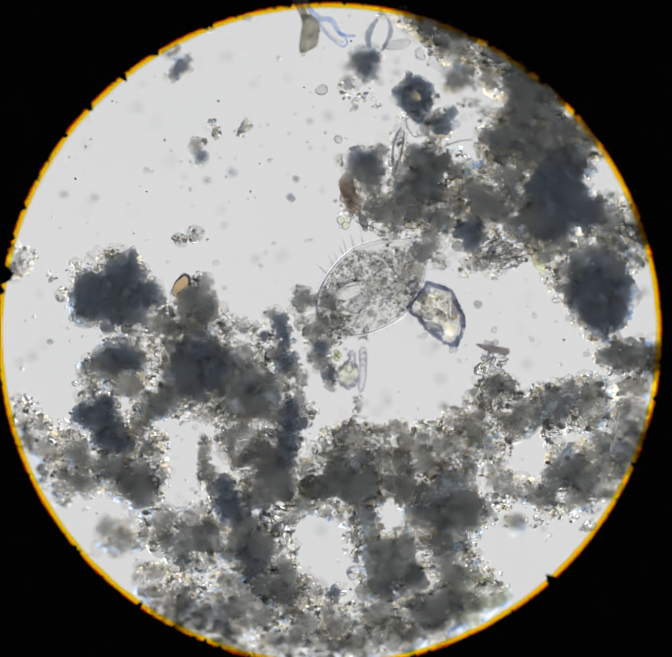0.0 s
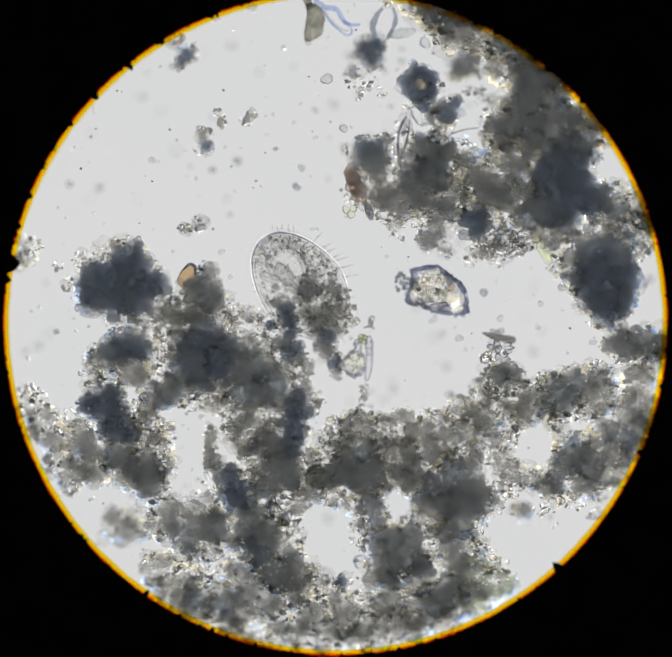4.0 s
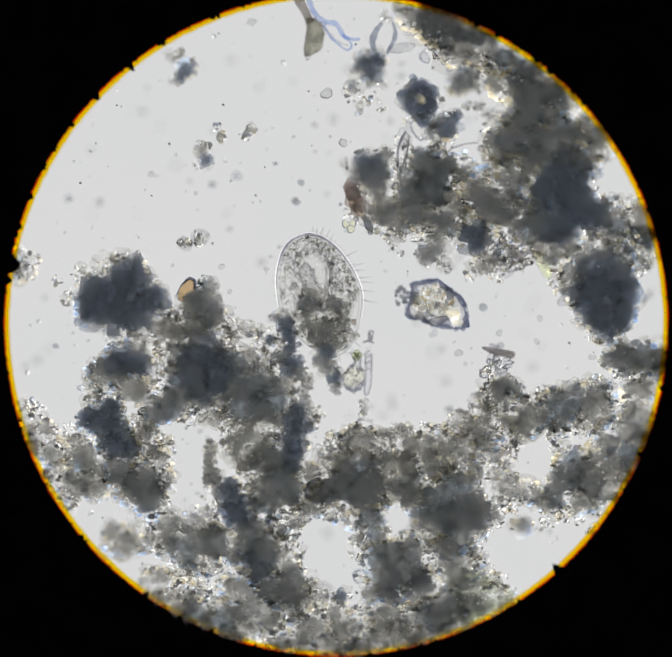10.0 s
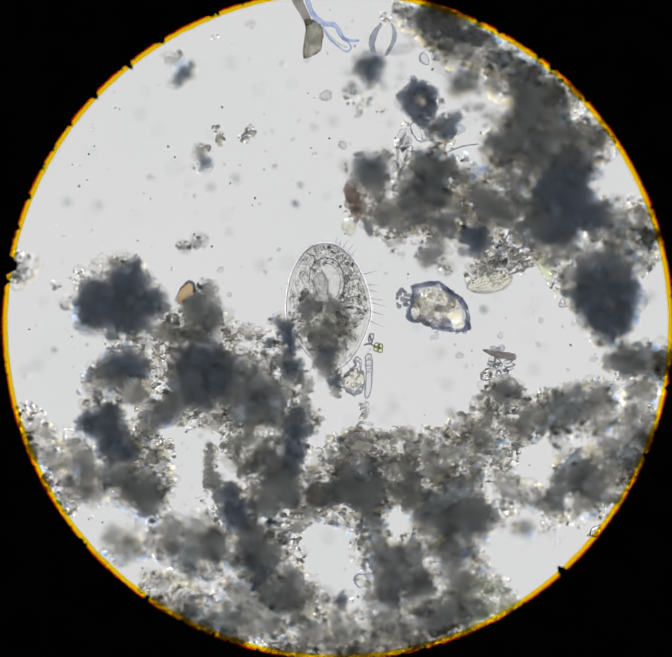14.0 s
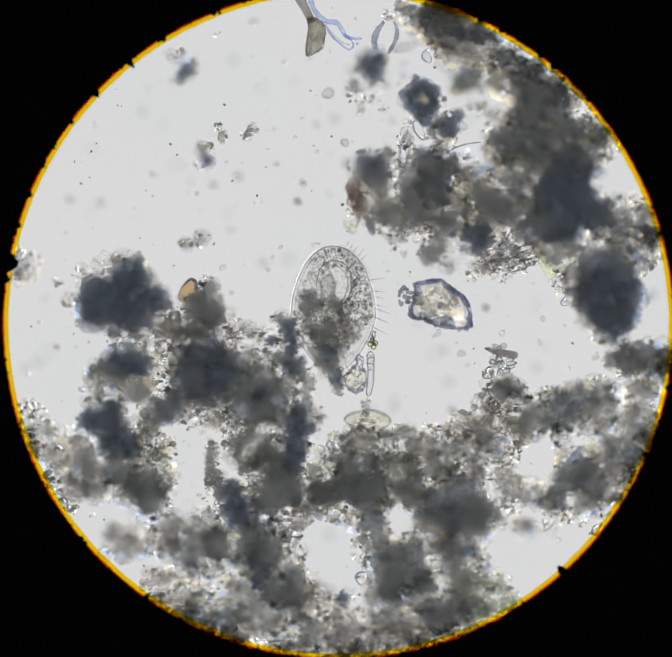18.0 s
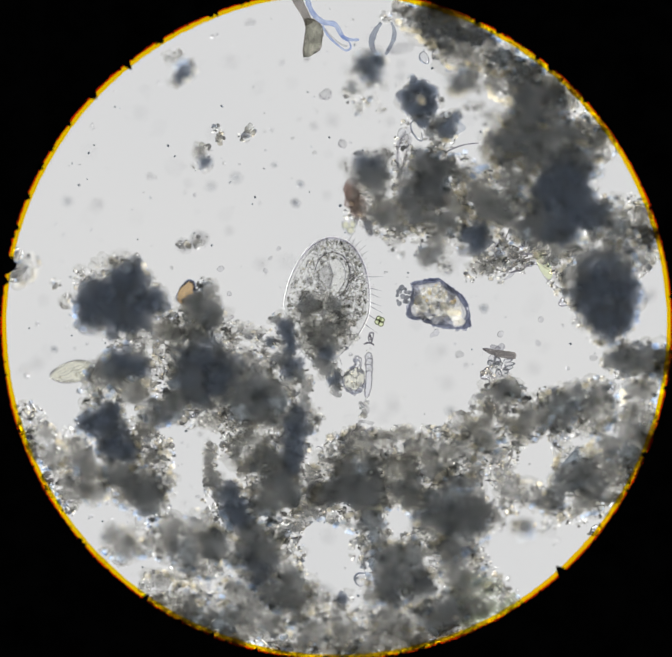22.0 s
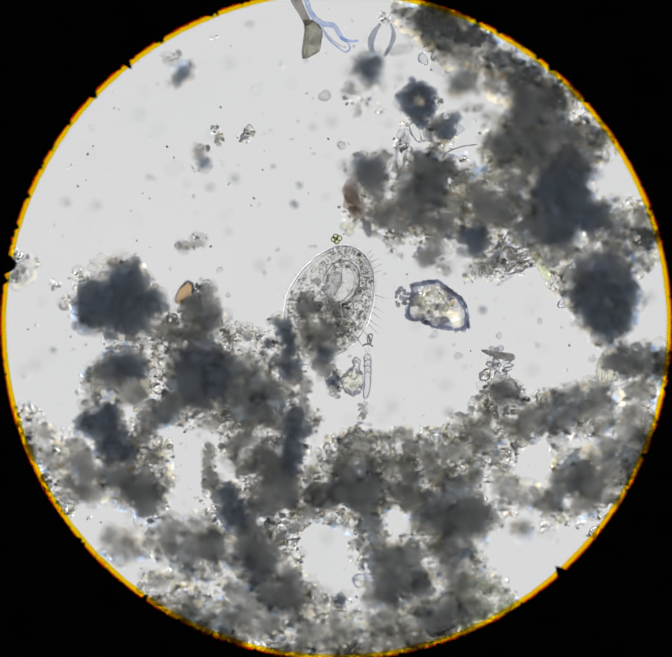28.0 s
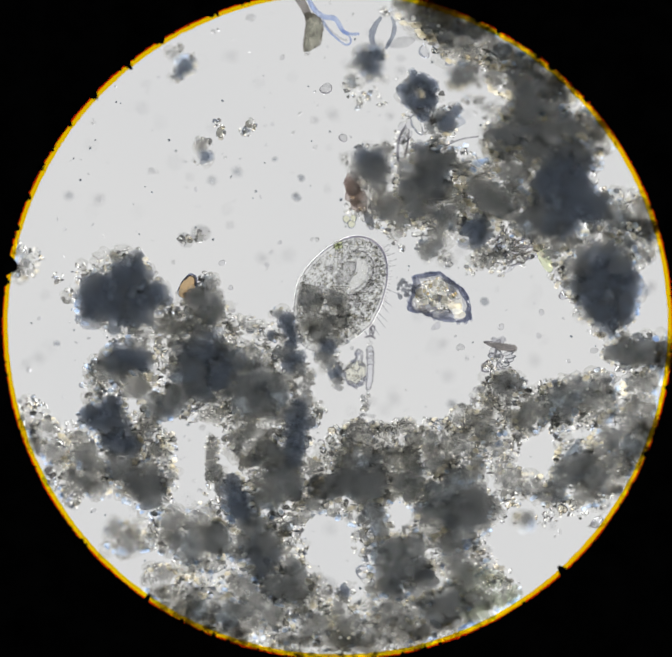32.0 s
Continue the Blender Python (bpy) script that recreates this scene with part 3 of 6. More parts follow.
floc(440, 1290, LOOSE,
     [(400, 1240, 34, 1), (460, 1228, 34, 1), (440, 1285, 42, 3), (380, 1270, 34, 1), (500, 1275, 40, 3), (480, 1318, 32, 1), (425, 1335, 26, 0), (500, 1200, 22, 0), (520, 1230, 28, 0),
      (350, 1250, 22, 0), (550, 1210, 18, 0), (330, 1280, 20, 1), (550, 1290, 30, 1)])
floc(560, 1240, "long slate-dark sediment clump", [(538, 1146, 24, 2), (550, 1178, 36, 2), (560, 1212, 28, 2), (600, 1282, 40, 3), (604, 1318, 42, 2), (585, 1340, 30, 3), (590, 1245, 26, 3), (655, 1392, 34, 3),
      (500, 1120, 18, 0)])
floc(640, 1200, BROWN,
     [(620, 1185, 36, 3), (650, 1140, 38, 3), (618, 1075, 32, 3), (650, 1225, 30, 0), (640, 1275, 30, 0), (690, 1160, 22, 0), (665, 1105, 34, 1), (690, 1290, 22, 0), (675, 1245, 22, 0), (610, 1150, 34, 1), (682, 1150, 28, 3)])
floc(300, 1270, "small blue-grey sediment lump", [(275, 1268, 34, 1), (312, 1250, 22, 0), (298, 1280, 26, 1), (262, 1248, 18, 1)], 0.012)
floc(520, 1075, "loose strand of pale grains beside an open gap", [(500, 1055, 18, 0), (488, 1085, 12, 0), (540, 1042, 22, 0), (560, 1075, 14, 0), (495, 1118, 18, 1), (565, 1100, 12, 0)])
floc(660, 1360, DARK, [(660, 1320, 36, 1), (690, 1355, 28, 3), (650, 1385, 36, 3), (620, 1370, 32, 1), (700, 1330, 14, 0), (690, 1395, 30, 1)])
floc(500, 1410, LOOSE,
     [(560, 1380, 40, 1), (490, 1378, 30, 0), (430, 1400, 36, 1), (370, 1375, 38, 1), (400, 1425, 38, 1), (460, 1445, 40, 3), (530, 1450, 40, 3), (600, 1430, 40, 1), (640, 1440, 38, 1),
      (690, 1425, 36, 1), (520, 1482, 34, 1), (575, 1475, 30, 1), (640, 1490, 34, 1), (470, 1490, 30, 1), (560, 1520, 30, 1), (620, 1535, 30, 1), (420, 1455, 30, 1), (450, 1360, 34, 0), (345, 1350, 16, 0)])
floc(740, 1400, LOOSE, [(735, 1395, 28, 0), (760, 1420, 32, 0), (745, 1470, 42, 1), (800, 1480, 42, 1), (790, 1440, 32, 1), (700, 1480, 36, 1), (700, 1525, 34, 1), (770, 1525, 40, 1), (800, 1398, 16, 2), (725, 1375, 18, 0)])
floc(760, 1140, DARK, [(745, 1112, 22, 1), (722, 1105, 20, 1), (715, 1180, 16, 1), (812, 1140, 32, 3), (840, 1110, 52, 3), (862, 1150, 46, 3), (820, 1165, 30, 3), (802, 1088, 24, 1), (788, 1132, 28, 3), (764, 1152, 24, 3), (750, 1160, 18, 3)])
floc(790, 1205, "ring of pale glassy grains round an open gap",
     [(735, 1192, 22, 1), (702, 1212, 22, 1), (690, 1240, 18, 1), (785, 1205, 20, 1), (825, 1222, 20, 1), (832, 1268, 14, 1), (738, 1142, 16, 1), (778, 1168, 18, 1), (748, 1178, 15, 1), (848, 1310, 9, 0), (846, 1250, 14, 0), (838, 1350, 8, 0), (700, 1195, 14, 0), (822, 1300, 7, 0)], 0, 1.2)
floc(860, 1050, BROWN,
     [(832, 1040, 40, 1), (790, 1052, 36, 0), (885, 1050, 38, 1), (935, 1040, 42, 1), (905, 1105, 42, 1), (935, 1100, 36, 1), (920, 1150, 36, 1), (770, 1080, 28, 0), (868, 1215, 30, 3), (872, 1258, 26, 3), (905, 1240, 12, 0),
      (830, 1010, 18, 0), (880, 1015, 18, 0), (950, 1010, 18, 0), (960, 1150, 26, 1), (948, 1132, 32, 3), (975, 1166, 28, 1)])
floc(1060, 1200, "broad slate-dark sediment clump",
     [(1060, 1165, 60, 3), (1085, 1225, 54, 3), (1015, 1190, 46, 3), (1050, 1265, 40, 3), (1110, 1195, 36, 3), (1000, 1240, 32, 1), (965, 1180, 24, 1), (1140, 1190, 16, 0)])
floc(1040, 1070, BROWN,
     [(990, 1092, 32, 1), (1040, 1080, 38, 1), (985, 1050, 30, 1), (1082, 1105, 36, 1), (1030, 1030, 34, 1), (1072, 1000, 32, 1), (1092, 1050, 36, 1), (1000, 1015, 22, 0), (1030, 1110, 30, 0),
      (960, 1085, 26, 0)])
floc(930, 1360, DARK,
     [(920, 1368, 42, 3), (955, 1345, 38, 3), (890, 1360, 30, 3), (880, 1310, 34, 3), (912, 1300, 32, 3), (960, 1300, 34, 3), (1000, 1352, 22, 0), (980, 1395, 32, 1), (870, 1385, 24, 1), (985, 1368, 28, 3),
      (945, 1265, 22, 0)])
floc(890, 1450, LOOSE, [(900, 1420, 36, 1), (860, 1450, 38, 0), (912, 1468, 38, 1), (850, 1490, 36, 1), (950, 1480, 30, 0), (900, 1510, 40, 1), (960, 1500, 36, 1), (960, 1440, 24, 1), (840, 1530, 36, 1)])
floc(1090, 1320, BROWN, [(1042, 1300, 40, 1), (1090, 1322, 42, 1), (1125, 1345, 34, 0), (1160, 1365, 26, 0), (1180, 1388, 16, 0), (1060, 1345, 32, 1), (1105, 1300, 20, 0)])
floc(1040, 1440, DARK, [(1030, 1435, 40, 3), (1060, 1415, 38, 3), (1012, 1465, 32, 3), (1000, 1425, 24, 1), (1065, 1455, 28, 1), (980, 1495, 30, 1), (1040, 1490, 30, 1)])
floc(1120, 1410, "greenish grey sediment floc at the rim of the field", [(1100, 1385, 36, 1), (1112, 1430, 42, 1), (1150, 1405, 38, 1), (1185, 1402, 22, 1), (1090, 1450, 28, 1)], 0, 0.5, 1.0, M_GREEN)
floc(1170, 960, BROWN,
     [(1160, 930, 36, 1), (1122, 962, 24, 0), (1200, 962, 40, 1), (1150, 990, 38, 1), (1110, 1012, 36, 1), (1250, 962, 38, 1), (1230, 1000, 30, 1), (1190, 1010, 32, 0), (1170, 905, 22, 1),
      (1135, 930, 18, 0), (1210, 920, 16, 0)])
floc(1340, 950, BROWN,
     [(1300, 958, 44, 3), (1275, 928, 22, 0), (1350, 938, 42, 3), (1400, 918, 34, 1), (1392, 962, 42, 1), (1330, 992, 30, 0), (1320, 915, 20, 0), (1290, 1005, 26, 0), (1370, 1000, 22, 0)])
floc(1470, 1000, BROWN, [(1490, 925, 34, 1), (1488, 1000, 42, 1), (1432, 1015, 36, 1), (1470, 1060, 44, 3), (1515, 1030, 36, 3), (1450, 960, 32, 0), (1500, 960, 30, 1), (1520, 900, 24, 1), (1400, 1050, 26, 1), (1480, 1090, 26, 1)])
floc(1170, 1100, LOOSE,
     [(1180, 1060, 32, 0), (1132, 1055, 28, 1), (1160, 1108, 28, 0), (1192, 1135, 28, 1), (1162, 1178, 16, 1), (1190, 1180, 22, 0), (1230, 1152, 28, 1), (1268, 1160, 30, 1), (1115, 1090, 20, 0),
      (1160, 1220, 16, 1), (1215, 1035, 16, 0)])
floc(1350, 1110, DARK,
     [(1340, 1090, 40, 3), (1368, 1118, 42, 3), (1320, 1132, 34, 3), (1300, 1160, 26, 3), (1395, 1085, 30, 1), (1420, 1140, 36, 1), (1440, 1105, 32, 1), (1350, 1175, 30, 1), (1310, 1050, 20, 0),
      (1302, 1022, 20, 0), (1380, 1170, 26, 1), (1400, 1190, 18, 0), (1450, 1150, 22, 1)])
floc(1290, 1205, "row of small pale grains below a dark floc", [(1290, 1208, 24, 0), (1330, 1200, 20, 0), (1260, 1236, 14, 0), (1355, 1215, 12, 0), (1390, 1236, 14, 0)])
floc(1220, 1240, "small blue-grey blurred lump", [(1218, 1238, 20, 1), (1222, 1228, 15, 1)], 0.014, 0.4)
floc(1405, 690, "large blue-black sediment clump with a grainy edge",
     [(1400, 645, 50, 2), (1412, 705, 58, 2), (1370, 690, 42, 2), (1420, 755, 44, 2), (1450, 680, 42, 2), (1440, 615, 40, 3), (1310, 660, 24, 0), (1300, 622, 20, 0), (1332, 700, 20, 0),
      (1352, 748, 16, 0), (1382, 785, 12, 0), (1335, 640, 28, 1), (1460, 740, 26, 2), (1400, 790, 14, 0)])
floc(1480, 840, "smooth dark grey sediment lump at the rim", [(1450, 843, 34, 3), (1500, 840, 40, 3), (1425, 842, 20, 3), (1540, 838, 32, 3), (1470, 848, 32, 3), (1545, 862, 24, 3)])
floc(1470, 570, BROWN, [(1352, 590, 28, 1), (1480, 582, 36, 1), (1510, 600, 26, 0), (1440, 562, 26, 0), (1400, 570, 30, 1), (1520, 560, 26, 1), (1500, 635, 10, 0)])
floc(1310, 470, "broad slate-dark sediment clump",
     [(1310, 480, 64, 2), (1330, 420, 54, 2), (1270, 520, 46, 3), (1355, 500, 50, 2), (1290, 440, 46, 2), (1232, 535, 32, 3), (1300, 540, 36, 2), (1340, 380, 34, 3), (1320, 570, 32, 1),
      (1280, 585, 28, 1)], 0.003, 0.6)
floc(1180, 430, DARK,
     [(1200, 500, 42, 1), (1170, 450, 42, 1), (1132, 470, 40, 3), (1120, 430, 36, 1), (1200, 400, 40, 1), (1250, 390, 36, 1), (1180, 352, 36, 3), (1160, 318, 26, 1), (1170, 490, 36, 3),
      (1200, 300, 14, 0), (1150, 390, 26, 0), (1215, 450, 30, 0), (1190, 540, 28, 1), (1162, 345, 28, 3), (1205, 370, 30, 3)])
floc(1340, 330, BROWN, [(1225, 300, 34, 3), (1265, 312, 24, 1), (1285, 345, 30, 1), (1310, 300, 32, 3), (1340, 318, 26, 3), (1195, 275, 26, 1), (1300, 365, 20, 0), (1362, 350, 34, 3), (1400, 340, 34, 1), (1380, 392, 22, 1), (1240, 368, 28, 1), (1352, 298, 26, 1), (1252, 342, 36, 3), (1200, 328, 34, 3), (1292, 372, 34, 3)], 0.003)
floc(1460, 500, LOOSE, [(1415, 495, 30, 3), (1462, 480, 30, 0), (1490, 510, 36, 1), (1440, 530, 36, 3), (1502, 545, 30, 3), (1400, 520, 30, 1)])
floc(1260, 240, "blue-grey sediment clump near the rim",
     [(1260, 240, 50, 3), (1300, 232, 40, 3), (1222, 220, 36, 3), (1222, 282, 30, 1), (1340, 272, 34, 0), (1380, 305, 34, 1), (1330, 222, 26, 1), (1180, 200, 36, 1),
      (1232, 172, 36, 1), (1280, 190, 26, 1), (1250, 212, 44, 3), (1294, 270, 26, 1), (1238, 270, 36, 3)], 0.003)
floc(1080, 90, BROWN,
     [(1170, 135, 38, 3), (1120, 118, 38, 1), (1215, 175, 34, 3), (1070, 85, 42, 3), (1010, 60, 40, 3), (960, 42, 28, 1), (1020, 28, 34, 3), (1110, 92, 36, 3), (935, 20, 18, 1), (1100, 160, 28, 0), (1132, 140, 30, 0), (1062, 130, 28, 1),
      (1022, 122, 16, 0), (1200, 160, 24, 1), (1150, 170, 26, 0), (1030, 60, 38, 3), (1060, 40, 30, 1), (900, 35, 14, 0), (1000, 110, 12, 0), (1040, 72, 44, 3), (1000, 45, 36, 3)])
floc(985, 230, "blue-black angular ring of sediment with a bright centre",
     [(1008, 242, 19, 2), (997, 258, 17, 2), (977, 259, 19, 2), (957, 254, 17, 2), (955, 235, 19, 2), (955, 215, 17, 2), (975, 209, 19, 2), (995, 207, 17, 2), (1006, 223, 19, 2), (940, 222, 16, 2), (990, 284, 16, 2), (966, 192, 14, 2), (1042, 298, 26, 2), (1062, 274, 14, 2), (1022, 285, 16, 3),
      (1000, 312, 14, 3), (935, 332, 16, 0), (960, 345, 12, 0), (945, 292, 9, 0), (1020, 325, 12, 1)], -0.004, 0.6)
floc(855, 165, "small blurred blue-grey lump", [(852, 148, 22, 2), (880, 146, 20, 2), (866, 172, 22, 2), (832, 162, 16, 3), (820, 205, 16, 3), (850, 135, 16, 1), (888, 192, 14, 1)], 0.008, 0.8)
floc(1080, 190, "small blurred grey lump", [(1080, 187, 25, 3), (1065, 202, 20, 3), (1100, 174, 18, 1), (1110, 205, 14, 1)], 0.013, 0.6)
floc(1125, 265, "chain of small blue-grey lumps", [(1092, 246, 10, 1), (1118, 250, 12, 1), (1140, 268, 13, 1), (1148, 292, 16, 0), (1130, 325, 16, 0), (1135, 355, 16, 0)], 0.01, 0.8)
floc(860, 395, "dark grey blurred sediment clump",
     [(862, 388, 32, 2), (846, 408, 28, 3), (880, 408, 26, 3), (874, 424, 26, 3), (845, 372, 18, 3), (805, 386, 12, 1), (900, 362, 16, 1), (880, 452, 18, 1)], 0.014, 0.4)
floc(980, 440, DARK,
     [(972, 428, 42, 3), (1012, 450, 38, 3), (950, 455, 28, 3), (1035, 412, 30, 3), (1000, 400, 34, 3), (965, 495, 28, 3), (895, 480, 20, 1), (930, 390, 18, 0), (1032, 362, 26, 0), (1080, 392, 32, 1),
      (1010, 350, 18, 0), (960, 370, 18, 0), (985, 378, 26, 3), (1032, 386, 26, 3)])
floc(1060, 470, LOOSE, [(1062, 460, 26, 0), (1085, 472, 24, 0), (1052, 500, 28, 1), (1040, 535, 26, 3), (1085, 430, 24, 1), (1000, 500, 28, 1), (1105, 500, 26, 1), (1070, 520, 14, 0)])
floc(850, 480, "reddish grey sediment floc with pale grains", [(850, 472, 26, 1), (820, 458, 14, 1), (862, 502, 20, 1), (815, 500, 14, 0), (885, 495, 24, 1), (920, 520, 26, 1), (930, 552, 16, 1), (840, 515, 12, 0), (905, 505, 24, 3), (985, 520, 26, 1), (1015, 540, 20, 1), (940, 530, 20, 3)])
floc(1010, 595, "small blurred grey lump", [(1000, 605, 19, 3), (1018, 588, 19, 3), (985, 592, 16, 1), (1042, 622, 16, 1), (1005, 570, 16, 1)], 0.008, 0.5)
floc(978, 555, "string of pale round grains", [(978, 565, 9, 0), (972, 545, 7, 0), (990, 530, 8, 0)], 0, 0.7, 1.4)
floc(1170, 590, "dark lump with loose splinters and grains beside it",
     [(1110, 560, 34, 2), (1092, 545, 20, 2), (1130, 540, 20, 2), (1150, 600, 22, 1), (1122, 618, 20, 1), (1178, 588, 18, 1), (1150, 622, 26, 0), (1190, 602, 26, 0), (1232, 592, 24, 0), (1258, 580, 18, 0), (1098, 642, 14, 0), (1170, 652, 10, 0),
      (1215, 620, 12, 0)])
floc(1155, 870, "stack of pale oval grains", [(1180, 902, 20, 3), (1198, 914, 21, 3), (1166, 918, 16, 3), (1150, 850, 10, 0), (1136, 870, 8, 0), (1155, 892, 14, 0), (1180, 895, 12, 0)], 0, 0.8, 1.5)
floc(415, 165, "small blue-grey drifting lump", [(432, 165, 20, 2), (408, 190, 13, 1), (420, 182, 14, 2), (403, 138, 15, 1), (418, 125, 9, 1)], 0.008, 0.6, 0.8)
floc(472, 368, "small grey drifting lump with a pale fringe", [(470, 355, 18, 1), (478, 378, 15, 2), (458, 390, 10, 0), (482, 395, 8, 0), (462, 345, 10, 1)], 0.004, 0.9, 0.8)
floc(508, 312, "loose pair of pale drifting cells", [(510, 305, 12, 0), (512, 325, 9, 0)], 0.0, 0.8, 1.3)
floc(575, 318, "loose group of pale drifting cells", [(585, 310, 12, 0), (562, 320, 8, 0), (575, 325, 8, 0)], 0.0, 0.8, 1.3)
floc(440, 565, "two faint translucent blurred cells", [(466, 555, 16, 0), (430, 575, 15, 0)], 0.004, 0.2, 1.6)
floc(850, 238, "loose scatter of small round cells below a blurred lump", [(815, 228, 14, 0), (845, 240, 16, 0), (872, 232, 14, 0), (890, 252, 10, 0), (836, 262, 9, 0)], 0.005, 0.35, 1.1)
floc(905, 585, "chain of small dark-edged grains along a floc", [(880, 545, 7, 0), (896, 553, 8, 0), (910, 566, 8, 0), (922, 580, 8, 0), (935, 590, 7, 0), (862, 540, 6, 0)], 0.004, 1.2, 1.0)
floc(745, 975, "small cluster of round grains beside an open gap", [(742, 960, 8, 0), (748, 975, 9, 0), (738, 985, 6, 0), (735, 1000, 6, 0)], 0.002, 1.1, 1.1)
# ---- living things and single objects ----
M_BODY = clear("pellicle", (0.95, 0.95, 0.945), 1.06, 0.03, 160.0, 0.5)
M_LINE = veil("cell_outline", (0.50, 0.49, 0.53), (0.80, 0.79, 0.82), (0.3, 0.3, 0.3), 200.0, 0.12)
M_FAINT = veil("faint_matter", (0.80, 0.80, 0.81), (0.96, 0.96, 0.96), (0.5, 0.5, 0.5), 200.0, 0.06)
M_GRANULE = clear_grain("cell_granules", [(0.0, (0.96, 0.96, 0.96)), (0.45, (0.86, 0.86, 0.84)), (0.7, (0.95, 0.94, 0.90)), (0.9, (0.78, 0.775, 0.76))],
                        1.17, (0.45, 0.45, 0.43), 0.04, 0.0)
M_SHELL = clear("husk", (0.93, 0.93, 0.95), 1.16, 0.03, 130.0, 0.5)
M_GLINT = gleam("halo_glint", (0.96, 0.96, 0.96), (1.0, 1.0, 1.0), 0.55)
M_CRYSTAL = clear("crystal", (0.98, 0.98, 0.97), 1.2, 0.0)
M_CLEAR = clear("clear_pocket", (0.985, 0.985, 0.98), 1.03, 0.0)
M_GOLD = clear_grain("golden_grains", [(0.0, (0.99, 0.97, 0.92)), (0.3, (0.99, 0.94, 0.80)), (0.5, (0.995, 0.995, 0.995)), (0.95, (0.93, 0.91, 0.88))],
                     1.29, (0.6, 0.56, 0.48), 0.03, 0.0)
M_RIM = veil("slate_blue_rim", (0.44, 0.46, 0.56), (0.70, 0.72, 0.78), (0.3, 0.32, 0.4), 170.0, 0.12, 0.3)
M_VIOLET = veil("violet_band", (0.70, 0.69, 0.76), (0.90, 0.89, 0.93), (0.4, 0.4, 0.46), 150.0, 0.1)
M_SKIN = veil("particle_skin", (0.71, 0.72, 0.77), (0.91, 0.915, 0.94), (0.32, 0.34, 0.42), 170.0, 0.09, 0.3)
M_SLATE = veil("slate_wall", (0.50, 0.51, 0.54), (0.74, 0.75, 0.78), (0.3, 0.31, 0.33), 150.0, 0.15)
M_WALL = veil("pale_wall", (0.68, 0.68, 0.71), (0.95, 0.95, 0.96), (0.45, 0.45, 0.47), 240.0, 0.08, 0.3)
M_THORN = veil("thorn", (0.46, 0.49, 0.56), (0.84, 0.86, 0.89), (0.3, 0.32, 0.36), 130.0, 0.15, 0.3)
M_BLUE = veil("blue_grey_skin", (0.32, 0.35, 0.46), (0.66, 0.68, 0.76), (0.3, 0.32, 0.38), 150.0, 0.18)
M_ALGA = clear("green_cell", (0.95, 0.97, 0.84), 1.10, 0.02, 300.0, 0.3)
M_LEAF = veil("leaf_tissue", (0.40, 0.40, 0.37), (0.86, 0.85, 0.79), (0.3, 0.3, 0.24), 110.0, 0.2, 0.4)
M_OLIVE = veil("olive_cell_wall", (0.30, 0.34, 0.16), (0.52, 0.55, 0.33), (0.2, 0.22, 0.1), 110.0, 0.1)
M_YELLOW = clear("yellow_green_cell", (0.965, 0.965, 0.87), 1.12, 0.02, 300.0, 0.3)
M_RUST = veil("reddish_brown_flake", (0.78, 0.73, 0.715), (0.93, 0.90, 0.885), (0.45, 0.39, 0.37), 140.0, 0.2, 0.4)
M_HAIR = veil("pale_hair", (0.56, 0.64, 0.86), (0.84, 0.88, 0.96), (0.5, 0.56, 0.7), 160.0, 0.12)
M_BROWN = veil("brown_shell", (0.52, 0.50, 0.49), (0.82, 0.80, 0.78), (0.24, 0.22, 0.2), 150.0, 0.16, 0.4)


def half_width(s):
    """Broad in front, tapering towards the rear."""
    return 98 * max(0.0, 1 - s * s) ** 0.45 * (1 - 0.10 * s) * (1 - 0.42 * max(0.0, -s - 0.12) ** 1.2)


def oval_body(half_len, width, thick, n=40, m=28):
    """A flattened ovoid, its long axis along y."""
    vs, fs = [], []
    for i in range(n + 1):
        s = -math.cos(math.pi * i / n)
        w = width(s)
        for k in range(m):
            a = 2 * math.pi * k / m
            vs.append((w * math.cos(a) * U, s * half_len * U, math.sin(a) * thick * U * max(0.0, 1 - s * s) ** 0.4))
    for i in range(n):
        for k in range(m):
            a, b = i * m + k, i * m + (k + 1) % m
            fs += [(a, b, b + m), (a, b + m, a + m)]
    return np.array(vs), np.array(fs)


def strand(name, pts, radii, material, parent=None, sides=8, label=""):
    v, f = tube(pts, radii, sides)
    return part(name, mesh_of(name, v, f, material), parent, label)


def cirrus(parent, x, y, dx, dy, length, z=0.0, material=M_LINE):
    d = Vector((dx, dy, 0)).normalized()
    side = Vector((-d.y, d.x, 0)) * RNG.uniform(-0.13, 0.13)
    pts = [(Vector((x, y, 0)) + (d * q + side * q * q) * length) * U + Vector((0, 0, z)) for q in (0, 0.3, 0.6, 0.85, 1)]
    strand("cirrus", pts, [1.4 * U, 1.2 * U, 0.9 * U, 0.6 * U, 0.3 * U], material, parent, 5)


